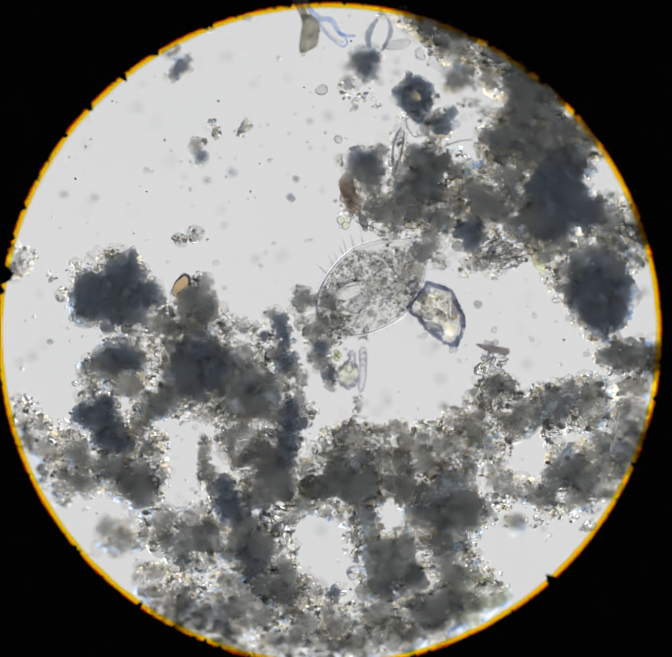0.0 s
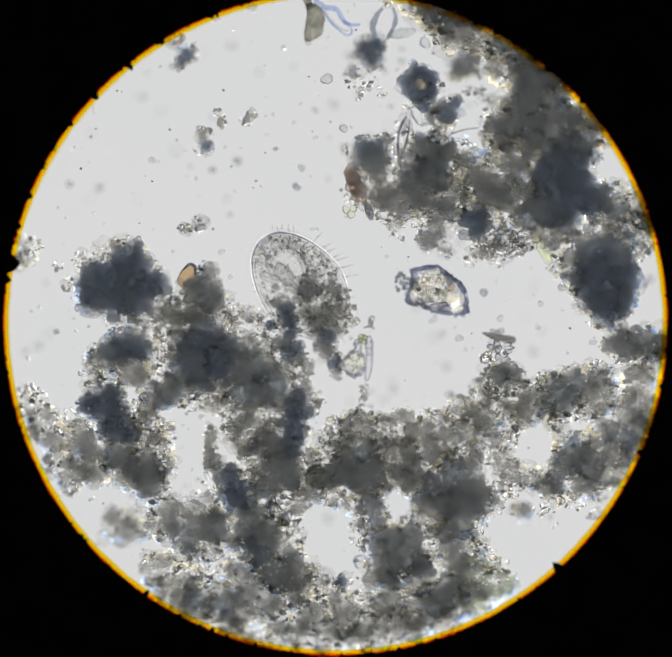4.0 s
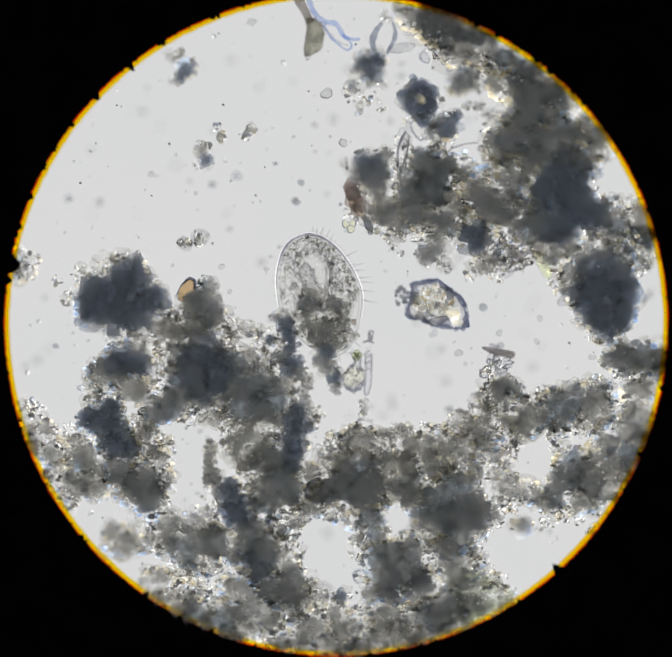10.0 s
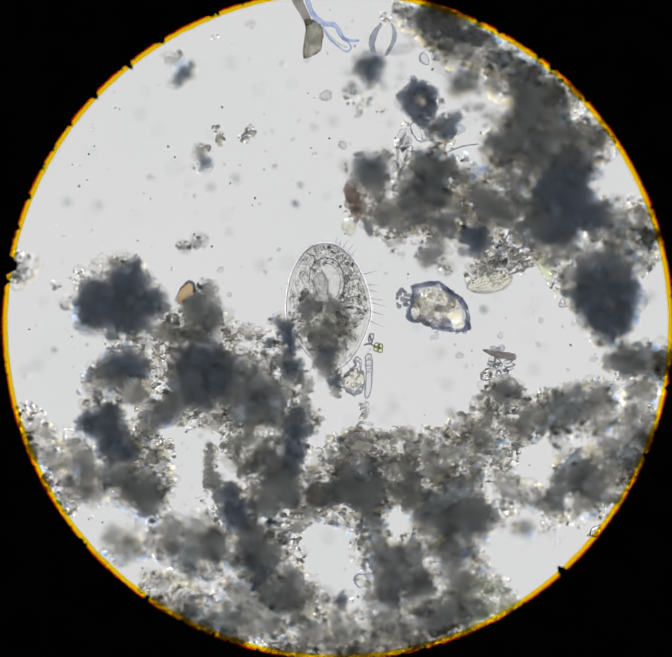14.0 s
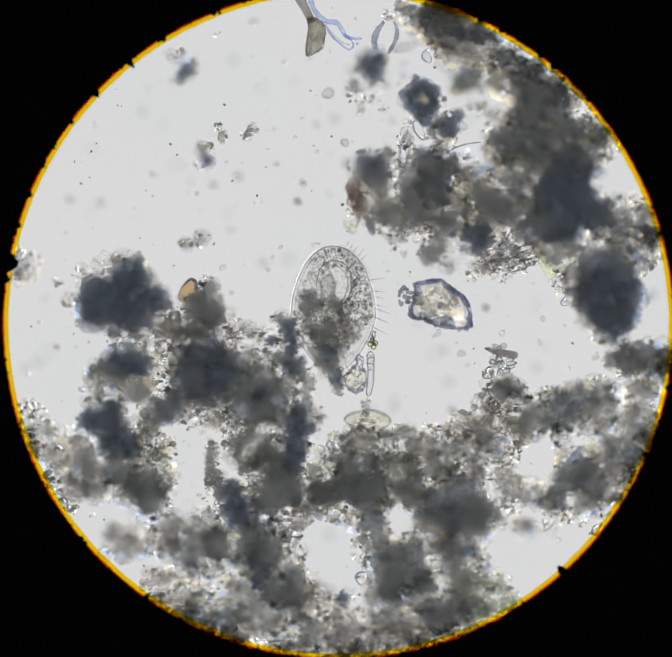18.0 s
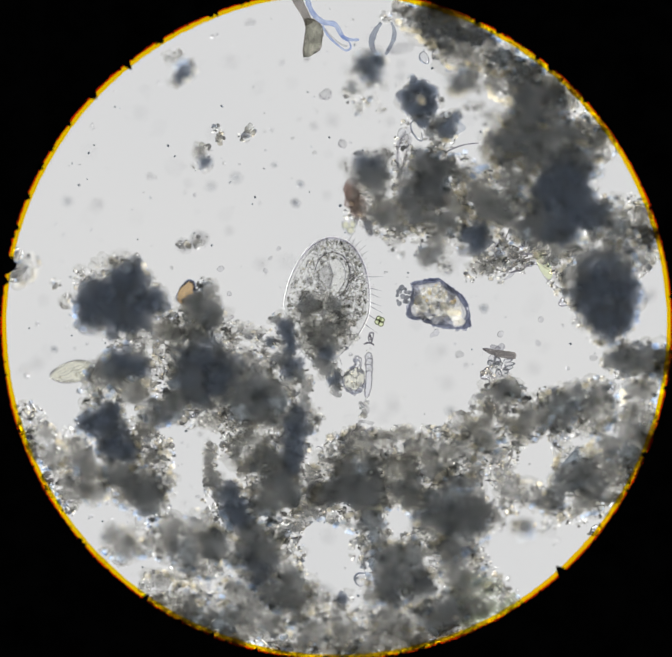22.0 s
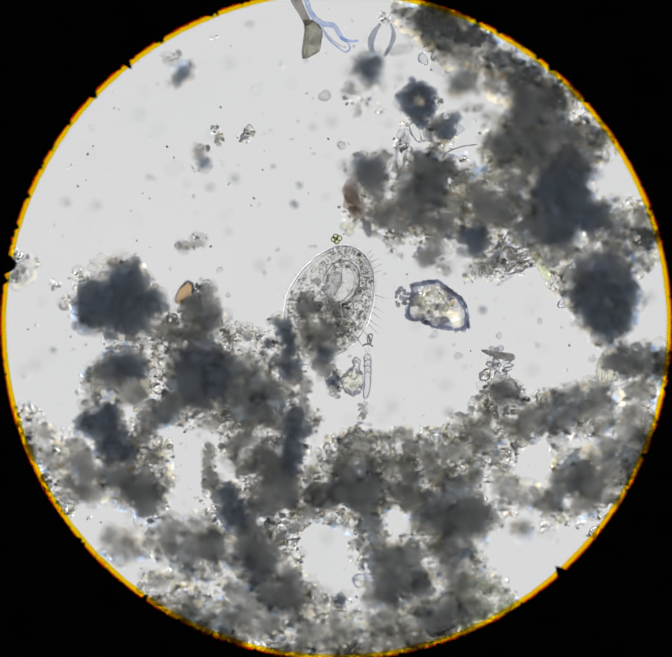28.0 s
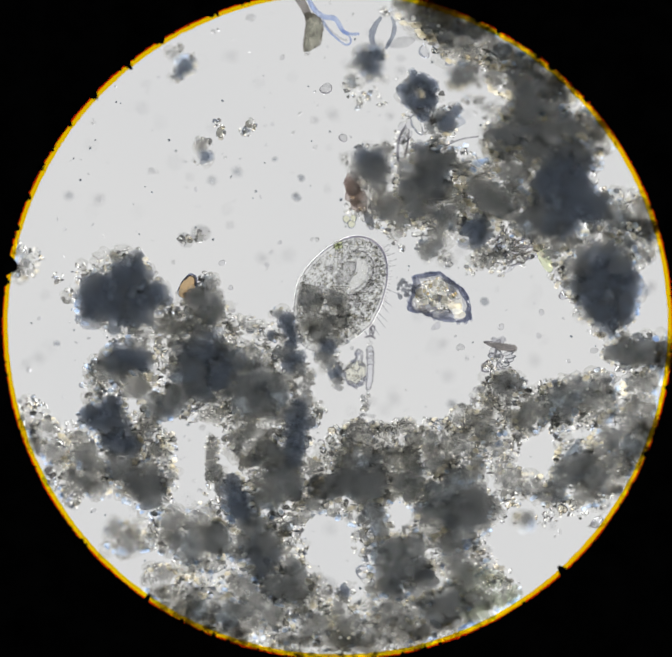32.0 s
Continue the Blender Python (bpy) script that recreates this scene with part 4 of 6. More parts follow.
def ciliate():
    """The large crawling ciliate; its front looks along +y."""
    ob = tagged(new("ciliate"), "large transparent oval ciliate with granular inside and stiff cirri", "microbe")
    v, f = oval_body(147, half_width, 20)
    part("body", mesh_of("body", v, f, M_BODY), ob, "clear flattened oval cell body")
    loop = []
    for k in range(120):
        a = 2 * math.pi * k / 120
        s = math.sin(a)
        loop.append((math.copysign(half_width(s), math.cos(a)) * U, s * 147 * U, 0))
    strand("front_outline", [loop[k] for k in range(14, 50)], [U * (0.9 + 0.5 * math.sin(k * 0.19) ** 2 + RNG.uniform(-0.2, 0.3)) for k in range(14, 50)], M_LINE, ob, 6, "thin dark cell edge")
    for a, b in ((-52, 15), (49, 70)):
        strand("side_outline", [loop[k] for k in range(a, b)], [U * (0.8 + RNG.uniform(-0.15, 0.25)) for _ in range(a, b)], M_WALL, ob, 6, "thin grey cell edge")
    # the halo round the cell edge, put in as a white strand
    halo = [(p[0] * 1.012, p[1] * 1.01, 0.001) for p in loop]
    strand("halo_glint", [halo[k] for k in range(-14, 75)], [U * min(1.8 + 0.5 * math.sin(k * 0.31), 0.4 + 0.16 * (k + 14), 0.4 + 0.16 * (74 - k)) for k in range(-14, 75)], M_GLINT, ob, 8, "bright halo along the cell edge, added as a white strand")
    band = [(p[0] * 0.985, p[1] * 0.985, 0.0055) for p in loop]
    strand("front_band", band[2:54], [U * (0.8 + 2.2 * math.sin(math.pi * i / 51)) for i in range(52)], M_VIOLET, ob, 8, "violet-grey band along the front edge")
    for k in range(3, 27):
        p, d = Vector(band[k]), Vector((band[k][0] * 1.6, band[k][1], 0)).normalized()
        q = Vector((-d.y, d.x, 0)) * RNG.uniform(-0.5, 0.1)
        strand("fringe_cilium", [p, p + (d + q * 0.4) * U * 6, p + (d + q) * U * RNG.uniform(9, 14)], [0.9 * U, 0.7 * U, 0.3 * U], M_FAINT, ob, 5)
    inner = [(p[0] * 0.91, p[1] * 0.94, 0.002) for p in loop]
    strand("inner_edge", inner + inner[:1], 0.7 * U, M_FAINT, ob, 5)
    gp, gs = [], []
    while len(gp) < 3000:
        x, s = RNG.uniform(-93, 93), RNG.uniform(-0.97, 0.97)
        if abs(x) > half_width(s) * 0.93 or ((x - 6) / 34) ** 2 + ((s * 147 - 62) / 46) ** 2 < RNG.uniform(0.5, 1.1):
            continue
        if s < -0.13 and x > 88 + (s * 147 + 20) * 0.75 + RNG.normal(0, 6):
            continue
        if x < -30 and s > -0.1 and RNG.uniform() < 0.55:
            continue
        gp.append((x * U, s * 147 * U, RNG.uniform(-10, 12) * U))
        gs.append(U * RNG.choice([1.5, 2.2, 3.1, 4.3], p=[0.3, 0.36, 0.24, 0.1]))
    v, f = many(gp, gs, 1)
    part("granule_mass", mesh_of("granule_mass", v, f, M_GRANULE), ob, "fine grey granules inside the cell", "stuff")
    # mouth field: a bright oval pocket edged by curved membranelles
    v, f = lumps([((6 * U, 62 * U, 0.002), (34 * U, 46 * U, 9 * U))], 4, 0.05, 1.5, False)
    pocket = part("mouth_pocket", mesh_of("mouth_pocket", v, f, M_CLEAR), ob, "pale oval mouth pocket")
    v, f = lumps([((-14 * U, 50 * U, 0.003), (19 * U, 30 * U, 6 * U))], 4, 0.1, 1.8, False)
    part("mouth_lobe", mesh_of("mouth_lobe", v, f, M_FAINT), pocket, "grey lobe inside the mouth pocket")
    for pts, r, mat in (([(-40, 60), (-30, 96), (0, 114), (32, 98), (43, 60), (34, 24), (12, 6)], 1.3, M_LINE), ([(-26, 84), (4, 100), (26, 84), (33, 56), (24, 26)], 1.1, M_WALL), ([(-6, 84), (4, 60), (2, 40), (-6, 24), (-20, 20)], 1.1, M_WALL),
                        ([(-10, 96), (-4, 70), (4, 44), (0, 20)], 0.9, M_FAINT), ([(-34, 70), (-40, 40), (-26, 14), (0, 2)], 0.9, M_FAINT)):
        strand("mouth_edge", curve_line([(x * U, y * U, -0.001) for x, y in pts], 30), r * U, mat, pocket, 6)
    v, f = many([(RNG.normal(-10, 9) * U, RNG.normal(56, 16) * U, 0.004) for _ in range(36)], U * RNG.uniform(1.4, 3, 36), 1)
    part("pocket_grains", mesh_of("pocket_grains", v, f, M_GRANULE), pocket, "", "stuff")
    for k in range(22):
        a = math.radians(150 - k * 8.5)
        x, y = -4 + 50 * math.cos(a), 72 + 58 * math.sin(a)
        strand("membranelle", [(x * U, y * U, -0.001), ((x + 13 * math.cos(a)) * U, (y + 13 * math.sin(a)) * U, -0.001)], 1.0 * U, M_FAINT, pocket, 5)
    clouds = [((RNG.uniform(-0.62, 0.62) * half_width(s) * U, s * 147 * U, RNG.uniform(-0.003, 0.004)), (RNG.uniform(14, 24) * U, RNG.uniform(12, 20) * U, 4 * U)) for s in RNG.uniform(-0.8, 0.02, 9)]
    v, f = lumps(clouds, 3, 0.25, 2.2)
    part("plasm", mesh_of("plasm", v, f, M_HAZE), ob, "cloudy grey-brown plasm in the rear half", "stuff")
    for x, y, r in ((-40, -10, 13), (30, -40, 16), (-25, -70, 18), (20, -95, 14), (48, 5, 11), (-5, -30, 10), (-50, 40, 9), (50, 60, 8), (0, -115, 10)):
        v, f = lumps([((x * U, y * U, 0.001), (r * U, r * U * 0.9, r * U * 0.6))], 3, 0.12, 2)
        part("food_vacuole", mesh_of("food_vacuole", v, f, M_FAINT), ob, "grey round food vacuole")
    for s in (0.46, 0.29, 0.22, 0.08, 0.02, -0.12, -0.27):
        cirrus(ob, half_width(s) - 3, s * 147, 1, RNG.normal(-0.34 + 0.8 * s, 0.08), RNG.uniform(30, 44), 0.0, M_WALL)
    for x, y in ((28, 142), (38, 138), (46, 132), (56, 122), (63, 114)):
        cirrus(ob, x, y, x / 70 + RNG.normal(0, 0.1), 1.2, RNG.uniform(16, 30), 0.0, M_FAINT)
    # tufts of fine strands, vesicles and curved folds beside the mouth
    for x, y, r in ((22, 74, 6), (27, 52, 5.5), (18, 90, 4), (12, 40, 4)):
        v, f = lumps([((x * U, y * U, 0.0), (r * U, r * U * 0.9, r * U * 0.7))], 3, 0.06, 1.6)
        part("vesicle", mesh_of("vesicle", v, f, M_CRYSTAL), pocket, "tiny clear vesicle")
    for k in range(3):
        q = 1 + 0.16 * k
        strand("mouth_fold", curve_line([(x * q * U, (56 + (y - 56) * q) * U, -0.001) for x, y in ((18, 102), (40, 84), (47, 56), (40, 26), (24, 4))], 30), U * (1.1 - 0.15 * k), (M_WALL, M_FAINT)[k % 2], pocket, 6, "curved grey fold beside the mouth")
    for k in range(16):
        s = -0.7 + 1.5 * k / 15
        cirrus(ob, -half_width(s) + 2, s * 147, -1, RNG.uniform(-0.3, 0.7), RNG.uniform(4, 11), 0.0, M_FAINT)
    for k in range(7):
        cirrus(ob, -45 + 15 * k, -138 + abs(k - 3) * 4, (k - 3) * 0.2, -1, RNG.uniform(20, 34), 0.0, M_WALL)
    return ob


def aggregate():
    """A knobbly translucent particle: blue-grey skin, golden grains, a clear wedge and small dark knobs."""
    ob = tagged(new("knobbly_particle"), "knobbly translucent particle with blue-grey edge and golden grains", "particle")
    edge = [(-49, 53), (-15, 57), (15, 58), (31, 44), (45, 34), (61, 24), (73, 4), (80, -23), (77, -48), (55, -53), (31, -49), (5, -46), (-15, -37), (-29, -29), (-45, -31), (-59, -19), (-58, -3), (-50, 12), (-50, 32)]
    line = [p + np.array([*RNG.normal(0, 0.8 * U, 2), 0]) for p in curve_line([(x * U, y * U, 0.001) for x, y in edge + edge[:1]], 150)]
    n = len(line)
    strand("rim", [(p[0] * 0.97, p[1] * 0.97, 0.002) for p in line], [U * (4.4 + 1.7 * math.sin(i * 0.33) + RNG.uniform(-0.9, 0.9)) for i in range(n)], M_RIM, ob, 10, "thick slate-blue rim")
    knots = []
    for i in range(0, n - 1, 6):
        k = RNG.uniform(3.5, 6.0) + 1.0 * math.sin(i * 0.21)
        knots.append(((line[i][0] + RNG.normal(0, U), line[i][1] + RNG.normal(0, U), RNG.uniform(-0.001, 0.003)), (k * U * RNG.uniform(0.8, 1.4), k * U, k * U * 0.6)))
    v, f = lumps(knots, 3, 0.18, 2.0)
    part("skin", mesh_of("skin", v, f, M_SKIN), ob, "uneven blue-grey outer skin")
    sheen = [p for p in line if p[0] + p[1] > 30 * U]
    strand("blue_sheen", [(p[0] * 1.04, p[1] * 1.04, 0.002) for p in sheen], [U * (2.2 + 1.2 * math.sin(i * 0.37)) for i in range(len(sheen))], M_BLUE, ob, 8, "deep blue edge of the skin")
    lining = [(p[0] * 0.9, p[1] * 0.88, 0.002) for p in line]
    strand("lining", lining, [U * (4.2 + 2.2 * math.sin(i * 0.23 + 1) + RNG.uniform(-0.8, 0.8)) for i in range(n)], M_FAINT, ob, 8, "soft grey inner lining")
    v, f = lumps([((2 * U, 0, 0), (62 * U, 46 * U, 14 * U))], 4, 0.08, 3.0, False)
    part("husk", mesh_of("husk", v, f, clear("thin_husk", (0.97, 0.965, 0.945), 1.05, 0.0, 130.0, 0.5)), ob, "glassy translucent husk")
    gp, gs = [], []
    while len(gp) < 240:
        x, y = RNG.uniform(-48, 66), RNG.uniform(-44, 52)
        if ((x - 2) / 50) ** 2 + ((y - 8) / 44) ** 2 < 1.0 and not (x > 32 and y < -14):
            gp.append((x * U, y * U, RNG.uniform(-0.003, 0.006)))
            gs.append(U * RNG.choice([1.8, 2.6, 3.8, 5.5], p=[0.35, 0.35, 0.22, 0.08]))
    v, f = many(gp, gs)
    part("grain_mass", mesh_of("grain_mass", v, f, M_GOLD), ob, "golden and clear grains", "stuff")
    for _ in range(34):
        a, q = RNG.uniform(0, 6.3), math.sqrt(RNG.uniform(0, 1))
        k = RNG.uniform(3.5, 7.5)
        v, f = lumps([(((-4 + 42 * q * math.cos(a)) * U, (10 + 33 * q * math.sin(a)) * U, RNG.uniform(0.003, 0.006)), (k * U * RNG.uniform(0.8, 1.5), k * U, k * U * 0.6))], 2, 0.25, 2)
        part("crumb", mesh_of("crumb", v, f, (M_GLEAM, M_SKIN, M_GLEAM, M_GOLD)[int(RNG.integers(0, 4))]), ob)
    for x, y, rx, ry in ((14, -32, 24, 9), (-18, -20, 16, 6), (28, -38, 16, 9), (-40, 36, 8, 14), (40, 26, 8, 12)):
        v, f = lumps([((x * U, y * U, 0.004), (rx * U, ry * U, 4 * U))], 3, 0.2, 2.2, False)
        part("grey_fold", mesh_of("grey_fold", v, f, M_SKIN), ob, "grey fold of the skin")
    v, f = lumps([((51 * U, -29 * U, 0.004), (13 * U, 8 * U, 4 * U)), ((63 * U, -37 * U, 0.004), (9 * U, 7 * U, 4 * U)), ((56 * U, -40 * U, 0.004), (12 * U, 5 * U, 3 * U))], 4, 0.14, 1.5, False)
    wedge = part("clear_wedge", mesh_of("clear_wedge", v, f, M_GLEAM), ob, "clear bright wedge")
    v, f = lumps([((40 * U, -14 * U, 0.002), (17 * U, 9 * U, 4 * U)), ((52 * U, -18 * U, 0.003), (11 * U, 7 * U, 4 * U))], 3, 0.2, 2)
    part("ochre_film_fringe", mesh_of("ochre_film_fringe", v, f, M_OCHRE_FILM_FRINGE), wedge, "ochre film beside the wedge")
    for x, y, r in ((51, 12, 11), (-50, -14, 8), (85, -48, 3.5), (6, -62, 7), (-4, -68, 5)):
        v, f = lumps([((x * U, y * U, 0.001), (r * U, r * U * 1.2, r * U * 0.6))], 3, 0.14, 2)
        part("clear_lobe", mesh_of("clear_lobe", v, f, M_SHELL), ob, "small clear lobe")
    for x, y, r in ((-74, 42, 6), (-81, 33, 5.5), (-65, 33, 5.5), (-79, 6, 6), (-67, 11, 5.5), (-72, 22, 5.5), (-60, 20, 5), (-84, 24, 4), (-68, 40, 4), (-62, 8, 4.5), (-57, 30, 5), (-84, 12, 3.5)):
        v, f = lumps([((x * U, y * U, RNG.uniform(-0.001, 0.002)), (r * U * RNG.uniform(0.8, 1.3), r * U, r * U * 0.7))], 3, 0.22, 2)
        part("knob", mesh_of("knob", v, f, M_SLATE), ob, "small dark knob")
    for x, y in ((-66, 30), (-77, 31), (-78, 7), (-71, 40)):
        v, f = lumps([((x * U, y * U, 0.003), (2.6 * U, 2.2 * U, 2 * U))], 2, 0.1, 2)
        part("bright_drop", mesh_of("bright_drop", v, f, M_CRYSTAL), ob)
    return ob


def swimmer():
    """A small fast swimmer, long axis along x."""
    ob = tagged(new("small_swimmer"), "small clear olive-tinted oval swimming cell with fine stripes", "microbe")
    width = lambda s: 25 * max(0.0, 1 - s * s) ** 0.6 * (1 + 0.1 * s)
    v, f = oval_body(55, width, 13, 24, 20)
    v = v[:, [1, 0, 2]] * np.array([1, -1, 1])
    body = part("body", mesh_of("body", v, f, clear("swimmer_body", (0.955, 0.95, 0.885), 1.09, 0.01, 200.0, 0.5)), ob, "clear olive-tinted oval body")
    for side in (1, -1):
        edge = [(s * 55 * U, side * width(s) * U, 0) for s in np.linspace(-1, 1, 41)]
        strand("edge", edge, [U * (0.7 + 0.4 * math.sin(i * 0.3 + side)) for i in range(41)], M_LINE, ob, 6, "thin dark cell edge")
        strand("soft_edge", [(p[0] * 0.95, p[1] * 0.86, 0.001) for p in edge], [U * (1.6 + 0.9 * math.sin(i * 0.21 + side)) for i in range(41)], M_FAINT, ob, 6, "soft grey inner edge")
    for k, q in enumerate((-0.66, -0.42, -0.14, 0.14, 0.42, 0.68)):
        a, b = sorted(RNG.uniform(0.45, 0.92, 2))
        stripe = [(s * 55 * U, (q * width(s) + 1.3 * math.sin(s * 9 + k)) * U, 11 * U * math.sqrt(1 - q * q) * (1 - 0.5 * s * s)) for s in np.linspace(-b, a, 26)]
        strand("stripe", stripe, [U * (0.8 + 0.5 * math.sin(i * 0.7 + k)) for i in range(26)], M_FAINT, body, 5, "fine lengthwise stripe")
    gp = [(RNG.uniform(-40, 40) * U, RNG.uniform(-12, 12) * U, RNG.uniform(-6, 6) * U) for _ in range(30)]
    v, f = many(gp, U * RNG.uniform(1.2, 3, 30), 1)
    part("granule_mass", mesh_of("granule_mass", v, f, M_GRANULE), ob, "fine granules inside", "stuff")
    return ob


def alga():
    ob = tagged(new("algal_colony"), "tiny colony of four round yellow-green algal cells", "alga")
    for x, y in ((-5.6, 0.5), (5.6, 1), (0, 6.5), (0.5, -6.5)):
        v, f = lumps([((x * U, y * U, 0), (5.6 * U, 5.6 * U, 4.8 * U))], 3, 0.05, 1.5)
        cell = part("cell", mesh_of("cell", v, f, M_ALGA), ob)
        ring = [(x * U + 5.6 * U * math.cos(a), y * U + 5.6 * U * math.sin(a), 0) for a in np.linspace(0, 2 * math.pi, 25)]
        strand("cell_wall", ring, 1.3 * U, M_OLIVE, cell, 5, "dark olive cell wall")
    return ob


big = ciliate()
clump = aggregate()
darter = swimmer()
second = swimmer()
colony = alga()


def made(name, x, y, label, category, pieces, z=FOCUS):
    """A single thing whose pieces are (name, verts, faces, material[, label]) in slide coordinates."""
    ob = tagged(base_at(name, x, y, z), label, category)
    for nm, v, f, m, *rest in pieces:
        part(nm, mesh_of(nm, local(ob, v), f, m), ob, rest[0] if rest else "")
    return ob


def line_of(pts, z=FOCUS, n=24):
    return curve_line([spot(x, y, z) for x, y in pts], n)


def taper(n, a, b, c):
    """Radii that swell from a over b to c."""
    return [U * ((a + (b - a) * 2 * t) if t < 0.5 else (b + (c - b) * (2 * t - 1))) for t in np.linspace(0, 1, n)]


def fibre(name, pts, radii, label, material, z=FOCUS, category="fibre", group=""):
    l = line_of(pts, z, 36)
    v, f = tube(l, [r * RNG.uniform(0.82, 1.2) for r in taper(len(l), *radii)], 8)
    ob = made(name, *pts[0], label, category, [("strand", v, f, material)], z)
    return tagged(ob, group=group)


# plant scraps near the upper rim
def leaf_scrap():
    outline = [(42, 712, 726), (58, 715, 748), (78, 713, 753), (96, 711, 751), (114, 708, 747), (126, 708, 732), (134, 709, 718)]
    rows = []
    for y in np.linspace(42, 134, 26):
        rows.append((np.interp(y, [o[0] for o in outline], [o[1] for o in outline]) + RNG.normal(0, 1.1), np.interp(y, [o[0] for o in outline], [o[2] for o in outline]) + RNG.normal(0, 1.4), y))
    v, f, m = [], [], 15
    for x0, x1, y in rows:
        for k in range(m):
            q = k / (m - 1)
            v.append(spot(x0 + (x1 - x0) * q, y + RNG.normal(0, 0.4), FOCUS + (6 * math.sin(q * math.pi) + 2.5 * math.sin(k * 1.9) + RNG.normal(0, 0.8)) * U))
    n = len(v)
    v += [(p[0], p[1], p[2] - 6 * U) for p in v]
    for i in range(len(rows) - 1):
        for k in range(m - 1):
            a = i * m + k
            f += [(a, a + m, a + m + 1), (a, a + m + 1, a + 1), (n + a, n + a + m + 1, n + a + m), (n + a, n + a + 1, n + a + m + 1)]
    rim = [k for k in range(m)] + [i * m + m - 1 for i in range(1, len(rows))] + [(len(rows) - 1) * m + k for k in range(m - 2, -1, -1)] + [i * m for i in range(len(rows) - 2, 0, -1)]
    for a, b in zip(rim, rim[1:] + rim[:1]):
        f += [(a, b, n + b), (a, n + b, n + a)]
    edge = line_of([(712, 44), (714, 70), (710, 100), (708, 118), (710, 134)], FOCUS, 30)
    ev, ef = tube(edge, [U * RNG.uniform(1.4, 3.2) for _ in edge], 7)
    side = line_of([(728, 44), (748, 58), (753, 78), (750, 98), (747, 114), (732, 126)], FOCUS, 30)
    dv, df = tube(side, [U * RNG.uniform(0.8, 3.0) for _ in side], 7)
    stem = line_of([(690, -14), (698, 8), (710, 30), (722, 56)], FOCUS + 0.001)
    sv, sf = tube(stem, taper(len(stem), 15, 10, 9), 8)
    made("leaf_scrap", 722, 100, "small wedge of olive-brown leaf tissue with a dark stem", "plant scrap", [("blade", v, f, M_LEAF), ("edge", ev, ef, M_BROWN, "dark brown leaf edge"), ("edge", dv, df, M_BROWN, "dark brown leaf edge"), ("stem", sv, sf, M_BROWN, "dark brown stem")])


leaf_scrap()
fibre("root_hair", [(716, -6), (724, 20), (736, 38), (754, 52), (782, 58), (800, 86), (818, 93), (838, 93)], (6, 6, 3), "bluish forked plant hair below the rim", M_HAIR, FOCUS + 0.001)
fibre("root_hair", [(752, 60), (766, 84), (784, 102), (806, 118), (818, 112), (814, 98), (796, 84)], (3, 2.4, 2), "thin bluish plant hair near the rim", M_HAIR, FOCUS + 0.001)
fibre("plant_hair", [(758, 70), (776, 88), (796, 104), (810, 108)], (3, 2, 3), "short faint plant hair near the rim", M_FAINT)
fibre("curved_thorn", [(890, 54), (876, 72), (867, 98), (872, 124)], (3, 8, 6), "curved blue-grey thorn near the rim", M_THORN, FOCUS + 0.001, "thorn", "pair of curved thorns")
fibre("curved_thorn", [(913, 52), (920, 72), (917, 96), (900, 128)], (2.5, 5.5, 4), "curved blue-grey thorn near the rim", M_THORN, FOCUS + 0.001, "thorn", "pair of curved thorns")


def oval_cell(name, x, y, rx, ry, turn, label, material=M_CRYSTAL, wall=2.0, z=FOCUS, wall_material=None, category="cell", group=""):
    """A clear oval cell with a darker wall."""
    c, s = math.cos(math.radians(turn)), math.sin(math.radians(turn))
    put = lambda p: (p[0] * c - p[1] * s, p[0] * s + p[1] * c, p[2])
    v, f = lumps([((0, 0, 0), (rx * U, ry * U, min(rx, ry) * 0.7 * U))], 3, 0.05, 1.6, False)
    ph = RNG.uniform(0, 6.3, 3)
    uneven = lambda a: 1 + 0.06 * math.sin(2 * a + ph[0]) + 0.07 * math.sin(3 * a + ph[1]) + 0.03 * math.sin(7 * a + ph[2])
    ring = [(rx * U * math.cos(a) * uneven(a), ry * U * math.sin(a) * uneven(a), 0) for a in np.linspace(0, 2 * math.pi, 41)]
    tv, tf = tube(ring, [wall * U * (0.5 + 0.35 * math.sin(a + ph[2])) for a in np.linspace(0, 2 * math.pi, 41)], 6)
    o = np.array(spot(x, y, z))
    ob = made(name, x, y, label, category, [("body", [o + put(p) for p in v], f, material), ("wall", [o + put(p) for p in tv], tf, wall_material or M_LINE, "darker cell wall")], z)
    return tagged(ob, group=group)


oval_cell("oval_cell", 434, 684, 17, 29, -24, "amber-tinted oval shell with a dark blue edge", clear("amber_shell", (0.82, 0.70, 0.54), 1.2, 0.03, 200.0, 0.4), 5.0, FOCUS + 0.004, M_BLUE)
oval_cell("oval_cell", 935, 112, 32, 12, 12, "faint violet lens-shaped cell", M_FAINT, 1.5, FOCUS + 0.01, M_FAINT)
oval_cell("oval_cell", 990, 135, 10, 14, 20, "small clear cell with a blue-grey edge", M_PALE, 3.0, FOCUS, M_THORN)
for x, y, rx, ry, a in ((1018, 128, 7, 12, 20), (1031, 112, 8, 9, 0), (1038, 141, 6, 12, -25), (1048, 160, 8, 7, 40)):
    oval_cell("oval_cell", x, y, rx, ry, a, "small clear cell in a chain beside a grey lump", M_PALE, 2.6, FOCUS + 0.002, M_THORN, "cell", "chain of clear cells")
for x, y, rx, ry, a in ((806, 526, 8, 9, 10), (818, 538, 9, 8, 0), (823, 524, 7, 8, 30)):
    oval_cell("oval_cell", x, y, rx, ry, a, "round yellow-green cell at the tip of a sediment floc", M_YELLOW, 1.8, FOCUS + 0.008, M_THORN, "cell", "yellow-green cells at a floc")
